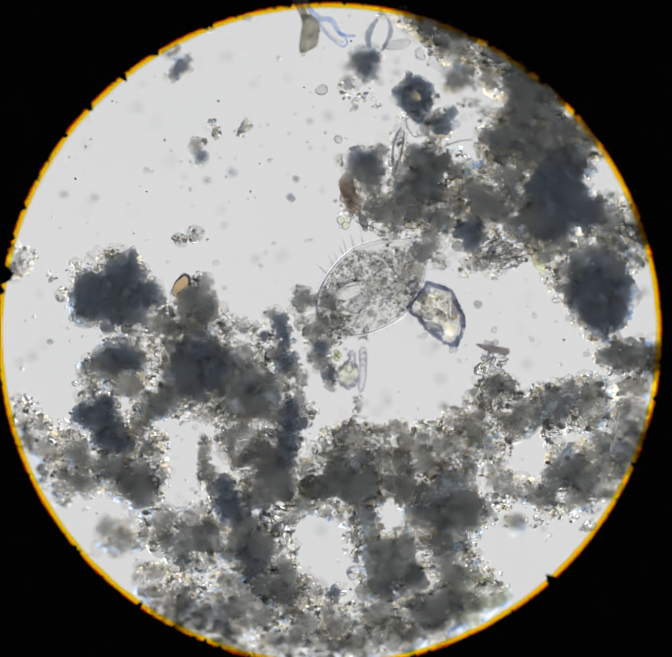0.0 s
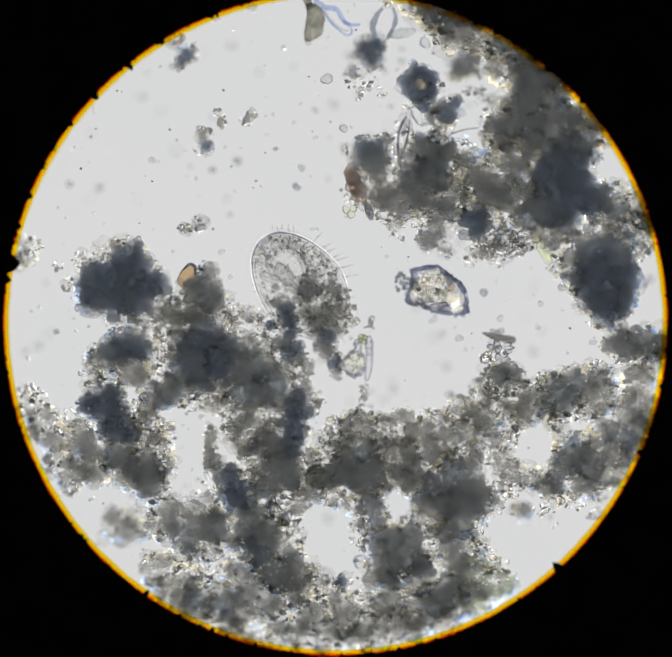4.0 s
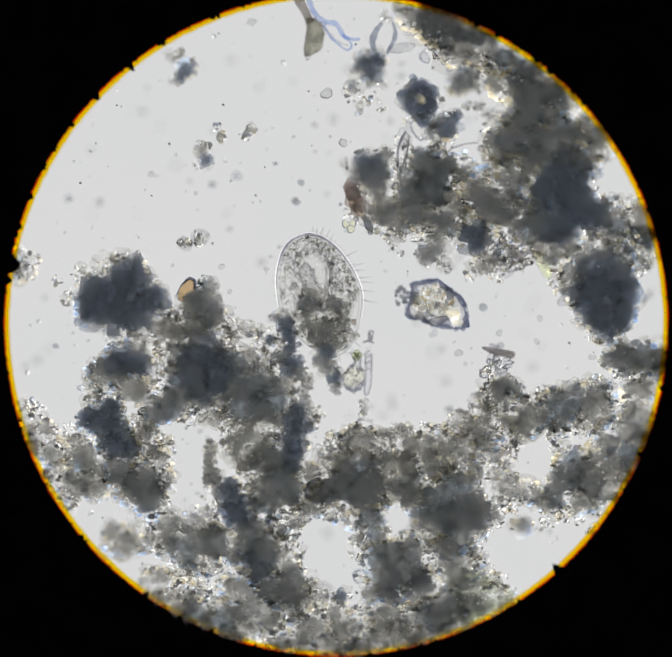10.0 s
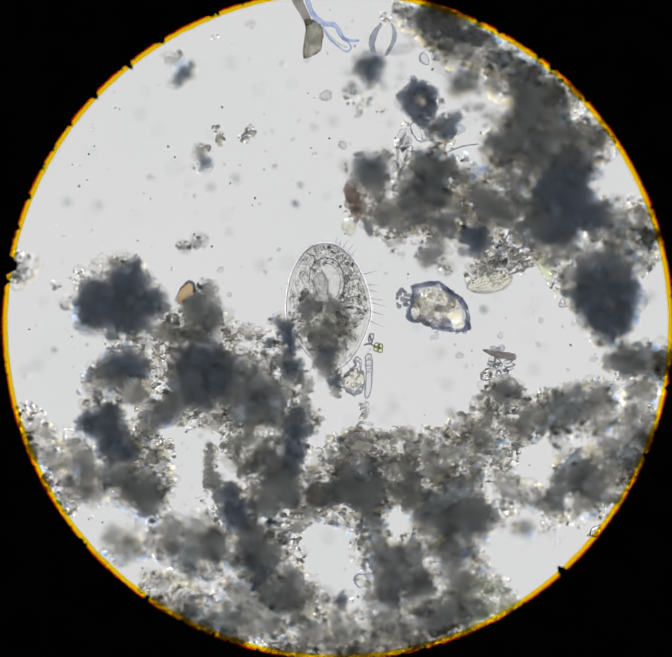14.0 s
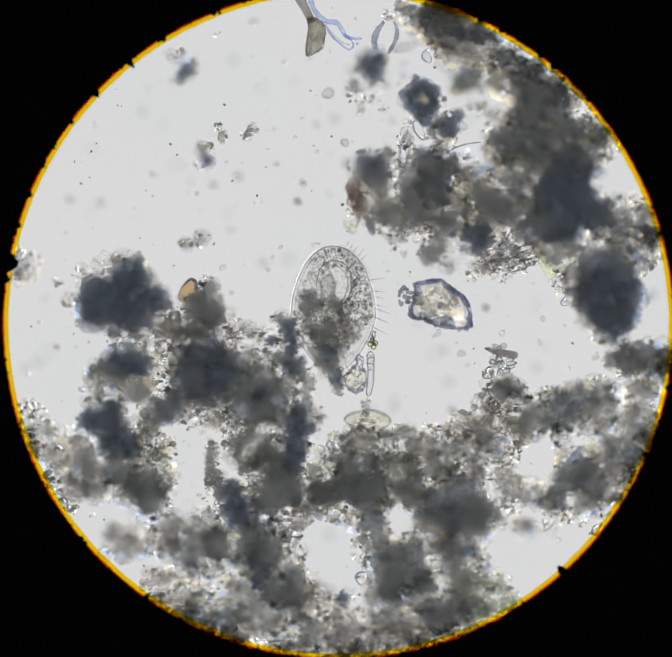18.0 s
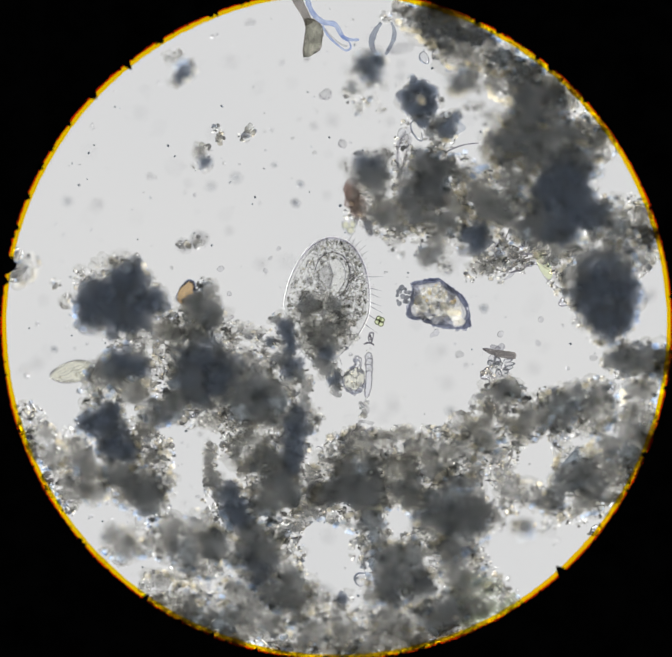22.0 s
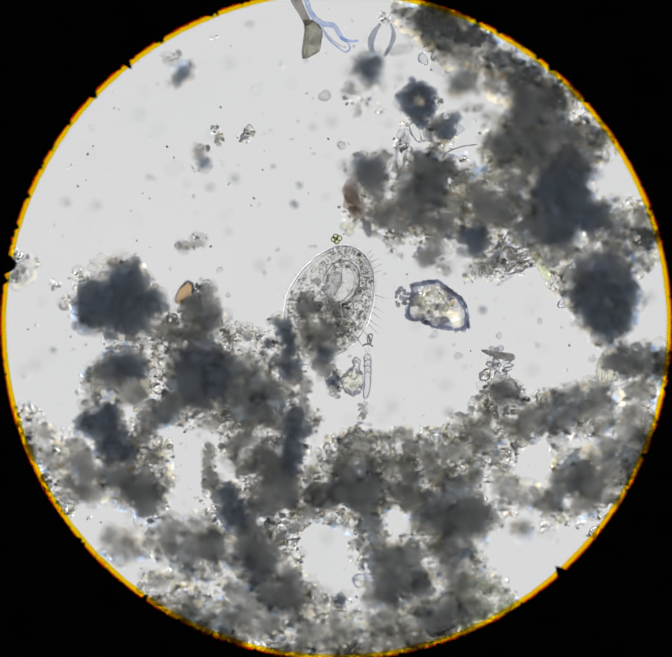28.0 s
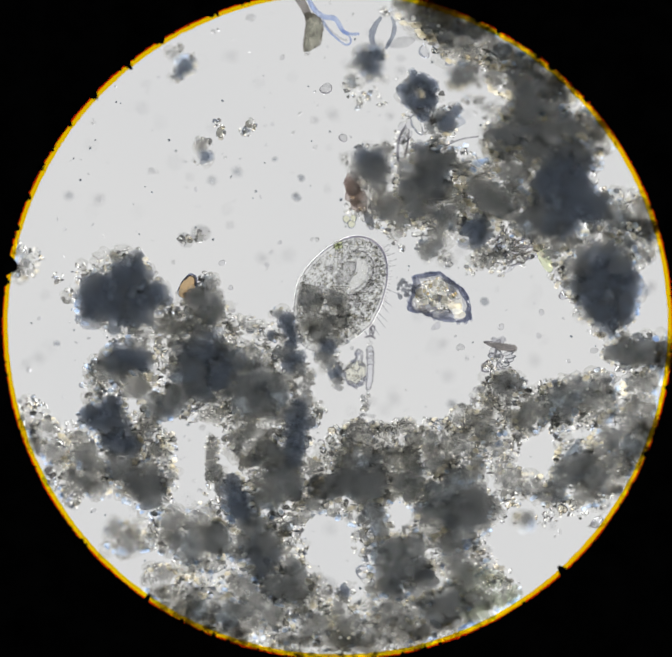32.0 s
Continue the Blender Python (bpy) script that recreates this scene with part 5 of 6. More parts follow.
oval_cell("oval_cell", 860, 530, 9, 20, 20, "dark slate rod-shaped cell below a floc", M_SLATE, 2.0, FOCUS + 0.007, M_SLATE)
v, f = lumps([(spot(822, 462, 0.0125), (17 * U, 34 * U, 0.004)), (spot(834, 482, 0.0115), (16 * U, 22 * U, 0.004)), (spot(812, 446, 0.013), (11 * U, 22 * U, 0.003))], 4, 0.22, 2.4)
made("flake", 822, 462, "reddish-brown wedge-shaped flake at the end of a floc", "flake", [("body", v, f, M_RUST)], 0.0125)
# bright centre of the floc, put in as a white glint oval
oval_cell("oval_cell", 952, 1352, 9, 11, 20, "bright centre of a dark floc, put in as a white oval", M_GLINT, 2.0, FOCUS + 0.014, M_FAINT)
oval_cell("oval_cell", 972, 305, 10, 24, 22, "bright clear crystal-like cell", M_CRYSTAL, 3.0, FOCUS, M_THORN)
for x, y, r in ((938, 312, 10), (948, 326, 11), (936, 336, 9), (952, 306, 7)):
    oval_cell("oval_cell", x, y, r, r * 1.2, x % 7 * 20, "small clear cell in a loose group beside a dark ring", M_PALE, 1.8, FOCUS, M_FAINT, "cell", "loose group of clear cells")
oval_cell("oval_cell", 982, 234, 9, 13, 30, "bright golden crystal in a dark lump", clear("gold_crystal", (0.95, 0.90, 0.78), 1.25, 0.0, 200.0, 0.8), 2.0, FOCUS + 0.012)
oval_cell("oval_cell", 1136, 872, 11, 16, -30, "clear oval cell on a grain stack", M_SHELL, 2.5, FOCUS + 0.002)
oval_cell("oval_cell", 1158, 852, 14, 8, 10, "small clear oval cell on a grain stack", M_CRYSTAL, 1.8, FOCUS + 0.002)
oval_cell("oval_cell", 1174, 868, 12, 9, -15, "small clear oval cell on a grain stack", M_CRYSTAL, 1.8, FOCUS + 0.002)
oval_cell("oval_cell", 842, 1352, 13, 16, -20, "clear oval bubble with a blue-grey edge", M_PALE, 3.2, FOCUS, M_THORN)
oval_cell("oval_cell", 745, 1050, 8, 7, 0, "small clear round cell in a gap", M_CRYSTAL, 1.6)
oval_cell("oval_cell", 1318, 705, 14, 9, 10, "small clear oval cell beside a dark clump", M_SHELL, 2.2)
oval_cell("oval_cell", 1452, 802, 13, 9, 10, "small pale oval cell beside a dark clump", M_CRYSTAL, 2.0)
oval_cell("oval_cell", 1085, 475, 8, 7, 30, "tiny clear round sediment cell", M_CRYSTAL, 1.8)
oval_cell("oval_cell", 1078, 490, 8, 7, 30, "tiny clear round sediment cell", M_CRYSTAL, 1.8)
oval_cell("oval_cell", 760, 1388, 24, 22, 0, "pale grey round cell out of focus", M_FAINT, 2.5, FOCUS + 0.02, M_FAINT)
oval_cell("oval_cell", 760, 220, 14, 11, 40, "faint grey drifting round cell", M_FAINT, 2.0, FOCUS + 0.006)
oval_cell("oval_cell", 1150, 955, 10, 8, 0, "small pale round cell", M_CRYSTAL, 1.6)
oval_cell("oval_cell", 465, 558, 22, 19, 20, "faint round cell with a dark spot", M_FAINT, 1.6, FOCUS + 0.012, M_FAINT)
oval_cell("oval_cell", 430, 575, 19, 15, -30, "faint translucent drifting oval cell", M_FAINT, 1.6, FOCUS + 0.012, M_FAINT)
oval_cell("oval_cell", 800, 336, 9, 9, 0, "small faint round drifting cell", M_FAINT, 1.8, FOCUS + 0.005)
oval_cell("oval_cell", 1392, 1238, 14, 12, 20, "small brownish round cell at the rim", M_SHELL, 2.4)
for x, y, r in ((1262, 746, 7), (1255, 800, 7), (1168, 780, 8), (1035, 1000, 5), (1108, 928, 7), (620, 632, 6), (535, 685, 6), (540, 740, 5), (515, 628, 8), (455, 455, 5), (650, 580, 5)):
    oval_cell("tiny_cell", x, y, r, r * 0.75, RNG.uniform(0, 180), "tiny faint drifting cell", M_PALE, 0.8, FOCUS + 0.002, None, "cell", "tiny drifting cells")

# a clear stalked cell, the jointed stalk beside it and the scraps at its foot
def ragged(pts, r0, r1, z=FOCUS, n=40, shake=0.7):
    """An uneven strand on the slide."""
    l = [p + np.array([*RNG.normal(0, shake * U, 2), 0]) for p in line_of(pts, z, n)]
    return tube(l, [U * RNG.uniform(r0, r1) for _ in l], 7)


def stalked_cell():
    ob = tagged(base_at("stalked_cell", 826, 880, FOCUS), "clear angular stalked cell with thick grey edges", "cell")
    v, f = lumps([(spot(826, 886, FOCUS), (23 * U, 26 * U, 9 * U))], 4, 0.12, 1.8, False)
    part("body", mesh_of("body", local(ob, v), f, clear("stalked_body", (0.97, 0.965, 0.92), 1.1, 0.0, 200.0, 0.5)), ob, "pale clear body")
    for pts, a, b in (([(831, 830), (841, 835), (843, 848), (842, 862), (849, 876), (851, 890), (847, 902)], 1.2, 3.0), ([(847, 902), (843, 914), (834, 911), (827, 921), (815, 914), (806, 906), (801, 893)], 1.4, 3.6),
                      ([(831, 830), (827, 842), (829, 852), (819, 862), (812, 872), (803, 876)], 1.6, 3.8), ([(803, 876), (799, 884), (801, 893)], 0.8, 1.8), ([(838, 836), (840, 850), (834, 860), (839, 872), (832, 880)], 0.8, 2.0)):
        v, f = ragged(pts, a, b, FOCUS, 50, 0.9)
        part("edge", mesh_of("edge", local(ob, v), f, M_WALL), ob, "uneven grey edge")
    for x, y, r in ((836, 911, 7), (824, 915, 6), (812, 908, 6), (846, 900, 5), (809, 872, 5), (822, 860, 5), (830, 842, 4.5), (845, 868, 4), (838, 866, 4)):
        v, f = lumps([(spot(x, y, FOCUS), (r * U * RNG.uniform(0.8, 1.4), r * U, r * U * 0.6))], 3, 0.22, 2)
        part("lump", mesh_of("lump", local(ob, v), f, M_SKIN), ob, "small grey lump on the edge")
    gp = [spot(825 + RNG.uniform(-17, 17), 884 + RNG.uniform(-22, 24), FOCUS + RNG.uniform(-0.002, 0.003)) for _ in range(60)]
    v, f = many(gp, U * RNG.uniform(1.3, 3.0, 60))
    part("granule_mass", mesh_of("granule_mass", local(ob, v), f, M_GRANULE), ob, "clear granules inside", "stuff")


def jointed_stalk():
    ob = tagged(base_at("jointed_stalk", 860, 880, FOCUS), "clear jointed stalk with thin grey walls", "stalk")
    l = line_of([(861, 824), (861, 850), (861, 880), (859, 905), (855, 926)], FOCUS, 40)
    v, f = tube(l, [U * (7.5 + RNG.uniform(-0.6, 0.6)) * min(1.0, 0.45 + 0.2 * i, 0.45 + 0.06 * (len(l) - i)) for i in range(len(l))], 12)
    stem = part("tube", mesh_of("tube", local(ob, v), f, clear("stalk_tube", (0.95, 0.95, 0.97), 1.08, 0.0, 200.0, 0.4)), ob)
    for pts in ([(853, 828), (853, 850), (854, 872), (853, 900), (850, 915), (854, 928)], [(868, 830), (869, 850), (868, 875), (867, 900), (862, 918), (856, 930)]):
        v, f = ragged(pts, 0.8, 2.4)
        part("wall", mesh_of("wall", local(ob, v), f, M_WALL), ob, "thin grey wall")
    for y in (826, 839, 853, 868):
        v, f = ragged([(853, y + 1), (860, y - 3), (868, y)], 0.7, 1.8, FOCUS, 12)
        part("joint", mesh_of("joint", local(ob, v), f, M_WALL), stem, "thin grey joint")
    for x, y, r in ((860, 834, 4), (857, 846, 3.5), (864, 848, 3), (862, 860, 4), (858, 820, 4)):
        v, f = lumps([(spot(x, y, FOCUS), (r * U, r * U, r * U * 0.7))], 2, 0.15, 2)
        part("vesicle", mesh_of("vesicle", local(ob, v), f, M_CRYSTAL), stem)


stalked_cell()
jointed_stalk()
for name, label, category, paths, mat in (
        ("forked_scrap", "tiny dark forked scrap above a stalk", "scrap", ([(862, 800), (860, 788), (864, 778), (871, 778), (870, 790), (866, 800)], [(849, 803), (858, 800), (868, 802), (872, 806)], [(864, 782), (866, 794)]), M_LINE),
        ("frayed_wisp", "faint brownish frayed wisp below a stalk", "scrap", ([(838, 940), (848, 944), (862, 938)], [(854, 934), (850, 955), (842, 972)], [(858, 950), (856, 965), (848, 976)], [(836, 986), (848, 984), (872, 988)]), M_FAINT),
        ("cup_scrap", "small dark-rimmed cup among grains", "scrap", ([(829, 1002), (836, 996), (850, 1003), (858, 1020), (850, 1026), (838, 1018), (829, 1004)], [(829, 1004), (815, 1012), (806, 1022)], [(834, 990), (828, 998)], [(866, 1012), (876, 1016), (872, 1026)], [(820, 1000), (812, 1010), (818, 1022), (828, 1016)], [(858, 1006), (866, 998), (872, 1008), (866, 1020)], [(844, 1030), (856, 1024), (868, 1034)]), M_LINE)):
    ob = tagged(base_at(name, *paths[0][0], FOCUS), label, category)
    for p in paths:
        v, f = ragged(p, *((1.2, 2.6) if mat is M_LINE else (2.5, 6.0)), FOCUS + (0.003 if name == "cup_scrap" else 0), 30, 0.6)
        part("strand", mesh_of("strand", local(ob, v), f, mat), ob)
floc(846, 960, "sparse clear grains at the foot of a stalk", [(850, 950, 9, 0), (846, 968, 8, 0), (838, 1005, 14, 0), (866, 1018, 10, 0), (818, 1018, 8, 0)], 0, 0.9, 0.9)
fibre("thread", [(1035, 358), (1060, 346), (1085, 338), (1116, 334)], (1.8, 1.8, 1.2), "thin dark curved thread across a gap", M_LINE)
floc(486, 1090, "ragged strip of brown grains beside a gap", [(486, 1036, 7, 1), (484, 1048, 8, 1), (484, 1060, 9, 1), (486, 1072, 10, 1), (488, 1084, 11, 1), (490, 1098, 12, 1), (492, 1112, 13, 1), (487, 1130, 10, 1), (480, 1150, 7, 0), (476, 1170, 6, 0), (486, 1070, 8, 3), (490, 1100, 9, 3), (500, 1128, 15, 3), (512, 1150, 16, 3)], 0, 1.6, 0.8)
fibre("thread", [(848, 1230), (853, 1262), (849, 1310), (854, 1350)], (1.2, 1.6, 1), "thin faint thread beside a gap", M_FAINT)
for x, y, l, a in ((1165, 585, 60, 35), (1180, 600, 70, 40), (1205, 600, 66, 22), (1230, 585, 60, 12), (1240, 600, 58, 18), (1215, 625, 64, 24), (1190, 640, 50, 40), (1250, 612, 40, 10),
                   (1172, 560, 44, 50), (1260, 575, 40, -8), (1160, 565, 70, 28), (1150, 575, 52, 40), (1225, 570, 58, 20), (1245, 590, 70, 6), (1200, 615, 80, 33), (1182, 630, 62, 44), (1236, 612, 44, 30), (1210, 588, 50, 16)):
    c, s = math.cos(math.radians(a)) * l / 2, math.sin(math.radians(a)) * l / 2
    fibre("splinter", [(x - c, y + s), (x + 2, y + 3), (x + c, y - s)], (1, 3.4, 0.8), "clear thin mineral splinter in the sediment", (M_SHELL, M_LINE, M_BROWN)[int(RNG.integers(0, 3))], FOCUS, "splinter", "mineral splinters")


def diatom():
    """A pointed spindle with ribs along it and small lumps on its back."""
    ob = tagged(base_at("diatom", 1163, 825, FOCUS), "grey-brown pointed spindle-shaped diatom on a grain stack", "diatom")
    l = line_of([(1126, 814), (1142, 820), (1165, 826), (1190, 829), (1204, 832)], FOCUS, 40)
    v, f = tube(l, [U * min(1.5 + 0.33 * i, 8.5, 5 + 0.8 * (len(l) - 1 - i)) * RNG.uniform(0.94, 1.06) for i in range(len(l))], 12)
    shell = part("shell", mesh_of("shell", local(ob, v), f, M_BROWN), ob, "grey-brown translucent shell")
    for dy in (-6, -2.5, 1.5, 5.5):
        v, f = ragged([(1128, 815 + dy * 0.15), (1145, 820 + dy), (1168, 826 + dy), (1200, 830.5 + dy * 0.8)], 0.6, 1.5, FOCUS + 8 * U)
        part("rib", mesh_of("rib", local(ob, v), f, M_LINE), shell, "thin dark rib")
    for x, y, r in ((1151, 810, 6), (1170, 811, 8), (1162, 813, 5)):
        v, f = lumps([(spot(x, y, FOCUS), (r * U * 1.3, r * U, r * U * 0.7))], 3, 0.15, 2)
        part("lump", mesh_of("lump", local(ob, v), f, M_WALL), ob, "small grey lump on the shell")


diatom()
for x, y, rx, ry, a in ((1148, 836, 9, 7, 20), (1160, 840, 8, 6, -30), (1145, 846, 7, 5, 0), (1184, 842, 11, 4, 12), (1188, 850, 12, 4, 10), (1186, 859, 11, 4, 14), (1178, 866, 8, 6, 30), (1164, 872, 7, 9, 10), (1150, 888, 9, 6, 30)):
    oval_cell("oval_cell", x, y, rx, ry, a, "small pale dark-edged cell in a grain stack", M_PALE, 2.4, FOCUS + 0.002, M_SLATE, "cell", "cells of the grain stack")

# things that lie higher in the drop
def dark_lens():
    ob = tagged(base_at("lens_cell", 755, 1152, 0.018), "dark-rimmed lens-shaped cell with golden grains", "cell")
    v, f = lumps([(spot(757, 1152, 0.018), (44 * U, 27 * U, 10 * U))], 4, 0.06, 1.6, False)
    part("body", mesh_of("body", local(ob, v), f, M_FAINT), ob, "grey translucent body")
    for a0, a1, r in ((1.8, 4.7, 4.2), (-1.4, 1.6, 2.4)):
        rim = [np.array(spot(757 + 43 * math.cos(a) + RNG.normal(0, 0.6), 1152 - 27 * math.sin(a) + RNG.normal(0, 0.6), 0.018)) for a in np.linspace(a0, a1, 40)]
        v, f = tube(rim, [U * r * RNG.uniform(0.7, 1.2) for _ in rim], 8)
        part("rim", mesh_of("rim", local(ob, v), f, M_SLATE), ob, "thick dark rim")
    gp = [spot(736 + RNG.normal(0, 9), 1150 + RNG.normal(0, 8), 0.0205) for _ in range(60)]
    v, f = many(gp, U * RNG.uniform(2, 4.5, 60))
    part("grain_mass", mesh_of("grain_mass", local(ob, v), f, M_GOLD), ob, "golden clear grains", "stuff")


dark_lens()
oval_cell("flake", 1270, 622, 13, 34, 28, "pale greenish translucent flake at the edge of a floc", M_ALGA, 2.0, 0.011, M_FAINT, "flake")
oval_cell("scale", 830, 474, 16, 42, 28, "brown pointed scale at the edge of a floc", veil("brown_scale", (0.74, 0.70, 0.67), (0.90, 0.88, 0.86), (0.3, 0.27, 0.24), 140.0, 0.1, 0.4), 1.2, 0.0165, M_FAINT, "scale")
fibre("rod", [(946, 308), (935, 328), (928, 352), (927, 398)], (2.4, 3.0, 2.6), "dark-edged clear rod leaning on a floc", M_LINE, 0.0165, "rod", "pair of rods")
fibre("rod", [(954, 316), (951, 345), (945, 375), (933, 404)], (1.8, 2.4, 2), "dark-edged clear rod leaning on a floc", M_LINE, 0.0165, "rod", "pair of rods")

# drifting particles in the open water
DRIFT = ((1072, 828, 10, 0.012), (1245, 860, 11, 0.04), (350, 412, 8, 0.02), (552, 415, 9, 0.03), (690, 475, 9, 0.02), (610, 618, 12, 0.035), (732, 295, 9, 0.025), (776, 282, 12, 0.035),
         (1128, 722, 9, 0.02), (1042, 895, 11, 0.04), (1384, 836, 10, 0.012), (538, 145, 11, 0.04), (585, 54, 11, 0.02), (1050, 960, 9, 0.03), (918, 950, 11, 0.04), (686, 470, 8, 0.02),
         (492, 435, 9, 0.03), (128, 815, 8, 0.02), (158, 470, 9, 0.03), (230, 478, 10, 0.03), (700, 430, 8, 0.02), (910, 285, 8, 0.03), (935, 180, 10, 0.03), (85, 850, 10, 0.04), (640, 385, 6, 0.02))
for x, y, r, h in DRIFT:
    ob = tagged(base_at("drifting_particle", x, y, h), "small grey drifting particle out of focus", "particle", "drifting particles")
    v, f = lumps([(spot(x, y, h), (r * U, r * U * RNG.uniform(0.7, 1), r * U * 0.7))], 3, 0.15, 2)
    part("speck", mesh_of("speck", local(ob, v), f, M_FAINT if r > 9 or RNG.uniform() < 0.4 else M_DENSE), ob)


def specks(name, count, size, z0, z1, material, label):
    gp, gs = [], []
    while len(gp) < count:
        x, y = RNG.uniform(20, 1540), RNG.uniform(20, 1500)
        if math.hypot(x - 784, y - 758) < 755:
            gp.append(spot(x, y, RNG.uniform(z0, z1)))
            gs.append(U * RNG.uniform(*size))
    v, f = many(gp, gs)
    tagged(new(name, mesh_of(name, v, f, material)), label, "specks", kind="stuff")


specks("dark_speck_swarm", 120, (1.4, 2.8), 0.006, 0.014, M_CORE, "scattered tiny dark bacteria-sized specks in the water")
specks("pale_speck_swarm", 330, (2.0, 3.8), 0.004, 0.022, M_PALE, "scattered tiny pale specks in the water")
specks("faint_speck_swarm", 130, (4, 8), 0.03, 0.05, M_FAINT, "scattered faint blurred specks in the water")


# ---- what moves ----
def held(x, y, turn, z):
    p = spot(x, y, z)
    return pose(p[0], p[1], p[2], 0, 0, turn)


CRAWL = [(0, 881.2, 679.8, 217), (0.5, 884, 675, 216), (1, 886, 664, 217), (1.5, 866.5, 684.7, 216), (2, 860.4, 678.7, 216), (2.5, 848.8, 678.7, 216),
         (2.8, 808.3, 712.2, 202), (3, 768, 742, 187), (3.25, 738.5, 740.2, 162), (3.5, 703, 738.6, 142), (4.2, 703.9, 697.9, 128), (5.5, 708.9,
         676.8, 122), (6, 710, 681, 122), (7, 714, 681, 119), (7.5, 719, 688, 118), (7.8, 726, 701, 116), (8, 733, 710, 114),
         (8.5, 739.8, 702.6, 110), (9, 754.4, 694.8, 107), (9.5, 748, 696.8, 108), (10, 745.1, 693.9, 108), (11, 756.5, 697.8, 105), (12, 753.3,
         698.1, 103), (13, 761.8, 691.3, 99), (14, 765.9, 713.5, 95), (16.5, 773.5, 704.7, 92), (17, 778.1, 729, 90), (17.5, 773.4, 711.3, 90), (18,
         773.6, 724.6, 90), (19, 777.2, 725.9, 89), (20, 773.1, 710.6, 88), (20.5, 771.4, 699.5, 88), (21, 768.5, 698, 88), (22, 764, 702, 82),
         (22.5, 770.8, 714.6, 78), (23, 766, 702.1, 68), (24, 763.5, 695.5, 70), (25, 779, 700, 67), (27.5, 779, 708.4, 65), (28, 770, 710.9,
         65), (29, 774, 708.5, 64), (30, 773, 706.5, 63), (31, 778, 713.6, 61), (32, 790.1, 702, 58)]
CLUMP = [(0, 1027.8, 738.1, -28), (0.5, 1027.6, 735.3, -27), (0.8, 1017.9, 731.2, -20), (1, 1012.5, 720.5, -10), (1.5, 1012.1, 728.9, 2), (2, 1011.1, 730.9,
         2), (3, 1009, 725.8, 0), (3.5, 1008.3, 721.5, 0), (5.5, 1010, 718, 0), (8, 1010, 718, 0), (10, 1010, 718, 0), (16, 1012, 718, 0), (22, 1012,
         714, 0), (32, 1012, 714, 0)]
DART = [(0, 1274.9, 571.4, -100), (0.3, 1240.8, 648.6, -60), (0.5, 1227.5, 717.2, -85), (0.7, 1327.5, 792.8, -10), (0.9, 1339.1, 765, 60), (1.2, 1401, 729.7,
         60), (2.7, 1119.7, 602, -20), (3, 1044.1, 633.4, 20), (3.2, 1079.8, 579.9, -50), (3.4, 1241, 819.6, -70), (3.5, 1277.4, 891.2, -80), (3.7,
         1291.2, 999.5, -80), (5.6, 1157.5, 998.2, -20), (5.8, 1116.9, 967.9, -15), (6, 1025.9, 907.6, -8), (6.2, 891.6, 954.8, 35), (6.4, 887.8,
         994.9, 70), (6.7, 876.5, 1117.4, 70), (7.7, 845.8, 1112.2, 50), (8, 780.3, 1017.7, 15), (8.3, 716.2, 1108.2, -20), (10.9, 1159.8, 990.5,
         -100), (11.2, 1158.9, 847, -160), (11.4, 1168.2, 846.1, -170), (11.5, 1277.9, 835.7, -165), (11.6, 1330.8, 806.2, -150), (11.7, 1345.7,
         780.7, -120), (12, 1397.3, 700.1, -110), (12.6, 1261.2, 519.1, -30), (12.8, 1241.5, 598.2, 20), (13, 1201.8, 647.3, 25), (13.2, 1159, 658.7,
         10), (13.5, 1142.3, 598.4, -50), (13.8, 1150.9, 617.9, 10), (14, 1141.9, 656.5, 12), (14.5, 1116.7, 537.4, -60), (17.6, 1174, 1088.1, -30),
         (17.9, 965.2, 1004, -12), (18, 853.6, 983.6, -2), (18.1, 764.1, 992.5, 0), (18.4, 597.4, 1042.1, 10), (21.4, 303, 859.3, -20), (21.8, 201.3,
         867.5, 5), (22, 170, 868, 12), (22.2, 189.5, 876, -10), (22.5, 298.8, 882.6, -60), (23.6, 276.5, 1154.4, -60), (24, 265.9, 1292.3, -60),
         (24.4, 399.4, 1299.5, 0), (25.2, 638.5, 1147.3, 30), (26.2, 899.6, 1098.8, 0), (27, 1150.6, 998.5, 30), (27.8, 1402.2, 947.5, 60), (28.2,
         1423.7, 717.6, 90), (28.8, 1303.7, 478.5, 130), (29.5, 960.6, 428.6, 150), (29.8, 835.8, 318.1, 100), (30, 896.2, 289.5, 55), (30.3, 786.4,
         232.2, -10), (30.5, 697.5, 245.7, 20), (30.7, 799.5, 217.3, 20), (31, 999.9, 82, 30), (32, 1017.8, 72.9, 30)]
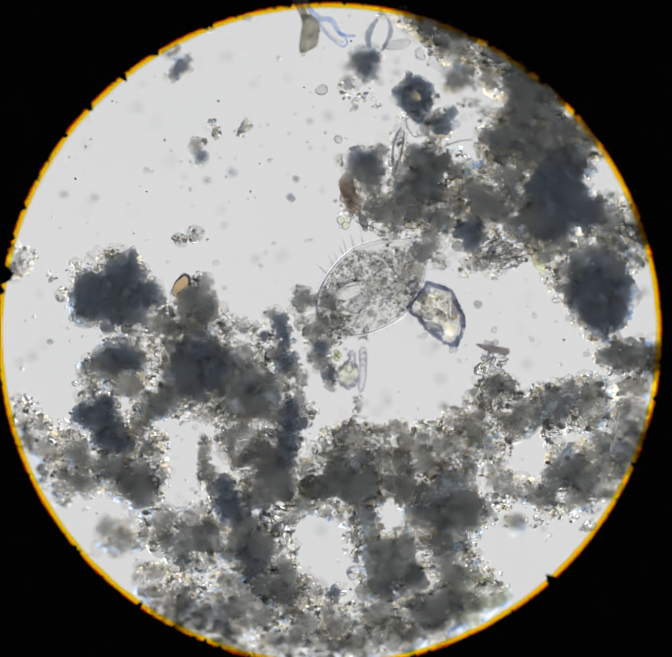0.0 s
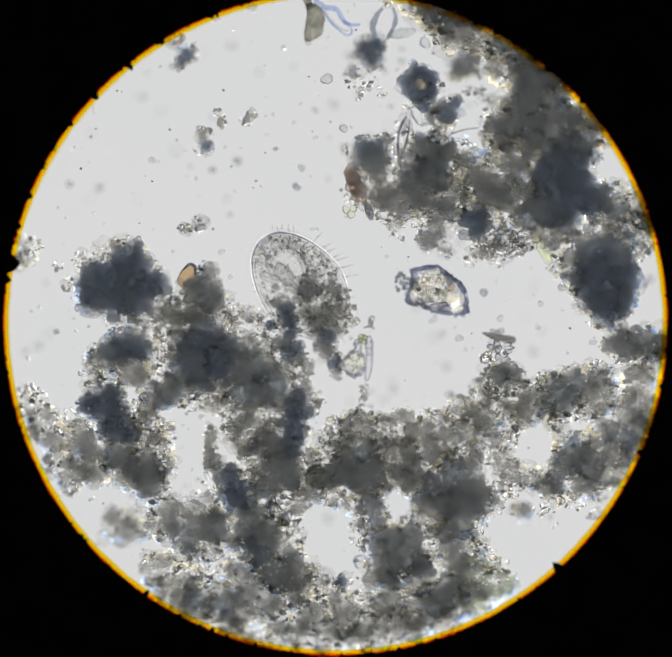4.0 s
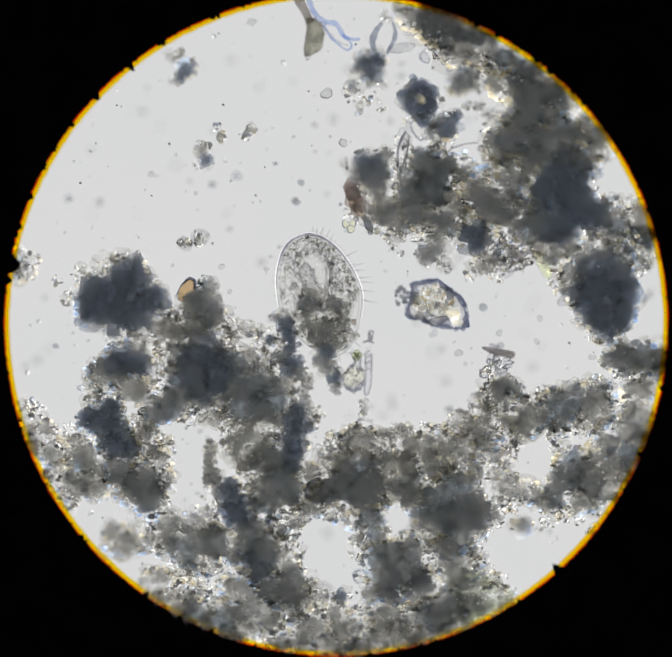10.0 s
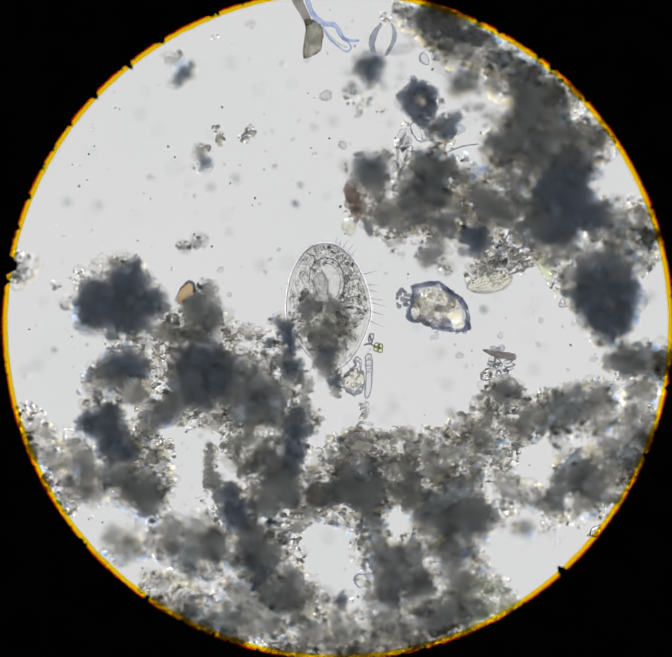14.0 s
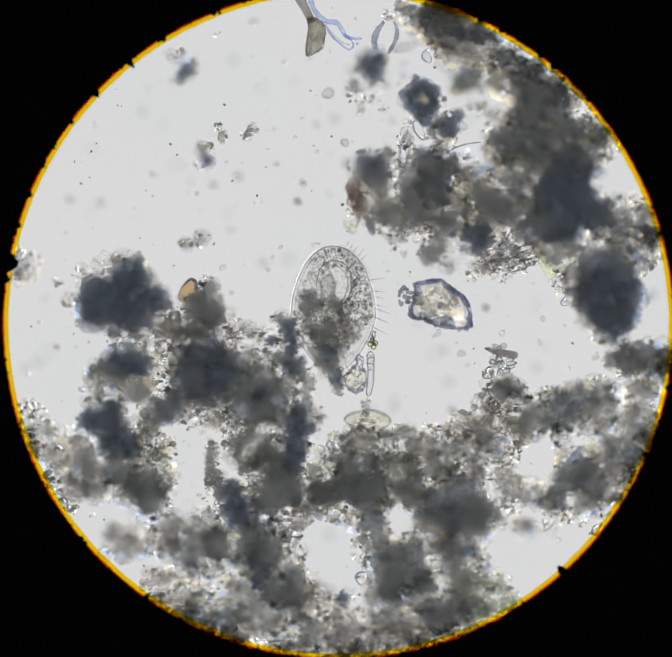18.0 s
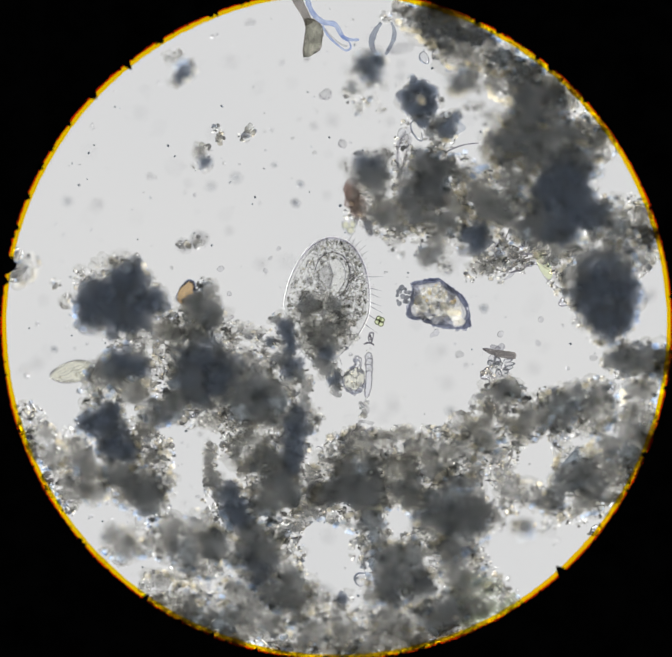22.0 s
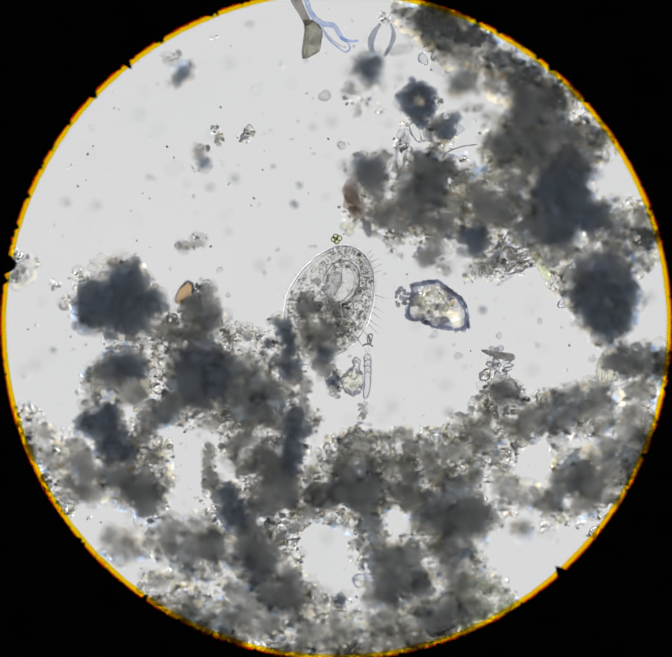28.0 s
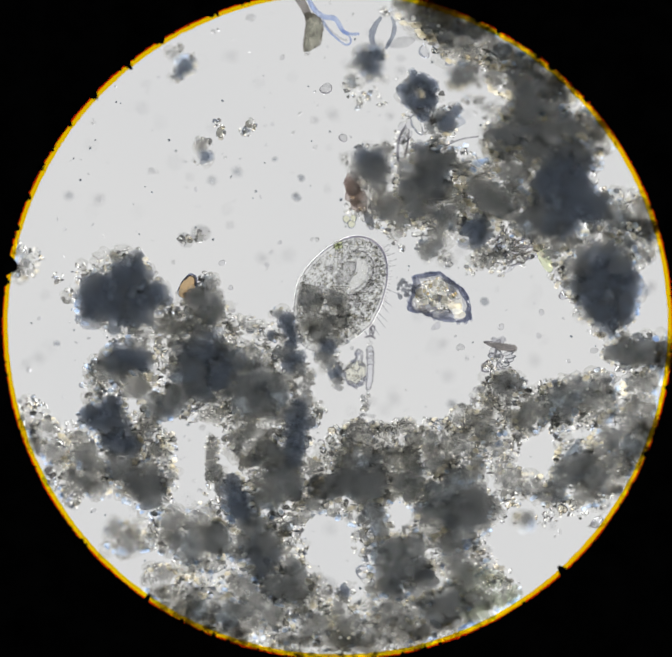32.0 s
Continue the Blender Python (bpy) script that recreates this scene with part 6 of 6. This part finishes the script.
SECOND = [(0, 602, 1304.5, -60), (29.3, 591.4, 1288.6, -60), (29.6, 640.3, 1255.8, -60), (29.8, 671.8, 1255.1, -65), (30, 719.2, 1302.5, -78), (30.2, 743.3,
         1383.4, -85), (30.4, 745.5, 1402.4, -88), (30.7, 744.5, 1409.2, -85), (31, 740.3, 1415.3, -85), (31.4, 758.7, 1457.3, -70), (32, 777.1,
         1487.2, -60)]
COLONY = [(0, 797.9, 842.5, 0), (0.5, 802.7, 841.7, 0), (1, 798.6, 834, 10), (2, 805.2, 847.4, 10), (3, 840.2, 812.2, 30), (3.5, 845.6, 820.9, 30), (6, 845.2,
         840.3, 20), (9, 833.7, 835.4, 0), (10, 833.5, 834.5, 0), (11, 857.5, 799.8, 30), (12, 857.3, 795.1, 30), (13, 839.8, 802.3, 0), (14, 882.9,
         809.5, 30), (16.5, 870.5, 789.7, 20), (17, 862.3, 803.2, 20), (18, 865.6, 805.6, 10), (19, 863.2, 799.9, 10), (20, 896.1, 780.6, 20), (21,
         888.9, 763.8, 0), (22, 886, 750, 20), (23, 886, 656.1, 60), (24, 848.9, 592.3, 80), (24.5, 841.5, 591.8, 85), (25, 840.4, 591.1, 90), (25.5,
         856.7, 574, 95), (27.5, 795.2, 558.4, 100), (28, 787.8, 554.9, 100), (28.5, 776.1, 556.6, 105), (29, 766.7, 558.5, 110), (29.5, 756.6, 558.6,
         115), (30, 748.2, 560.5, 120), (30.5, 755.6, 563, 125), (31, 755.3, 564.2, 130), (31.6, 758.2, 575, 140), (32, 787.1, 586.5, 150)]


def motions():
    walk(field_stop, [(t, pose(x + 2 * U, y - U, z, 0, 0, r)) for t, x, y, z, r in STOP])
    walk(big, [(t, held(x, y, a - 90, 0.009)) for t, x, y, a in CRAWL])
    walk(clump, [(t, held(x, y, a, FOCUS)) for t, x, y, a in CLUMP])
    walk(darter, [(t, held(x, y, a, 0.0035)) for t, x, y, a in DART])
    walk(second, [(t, held(x, y, a, 0.004)) for t, x, y, a in SECOND])
    walk(colony, [(t, held(x, y, a, FOCUS)) for t, x, y, a in COLONY])


motions()
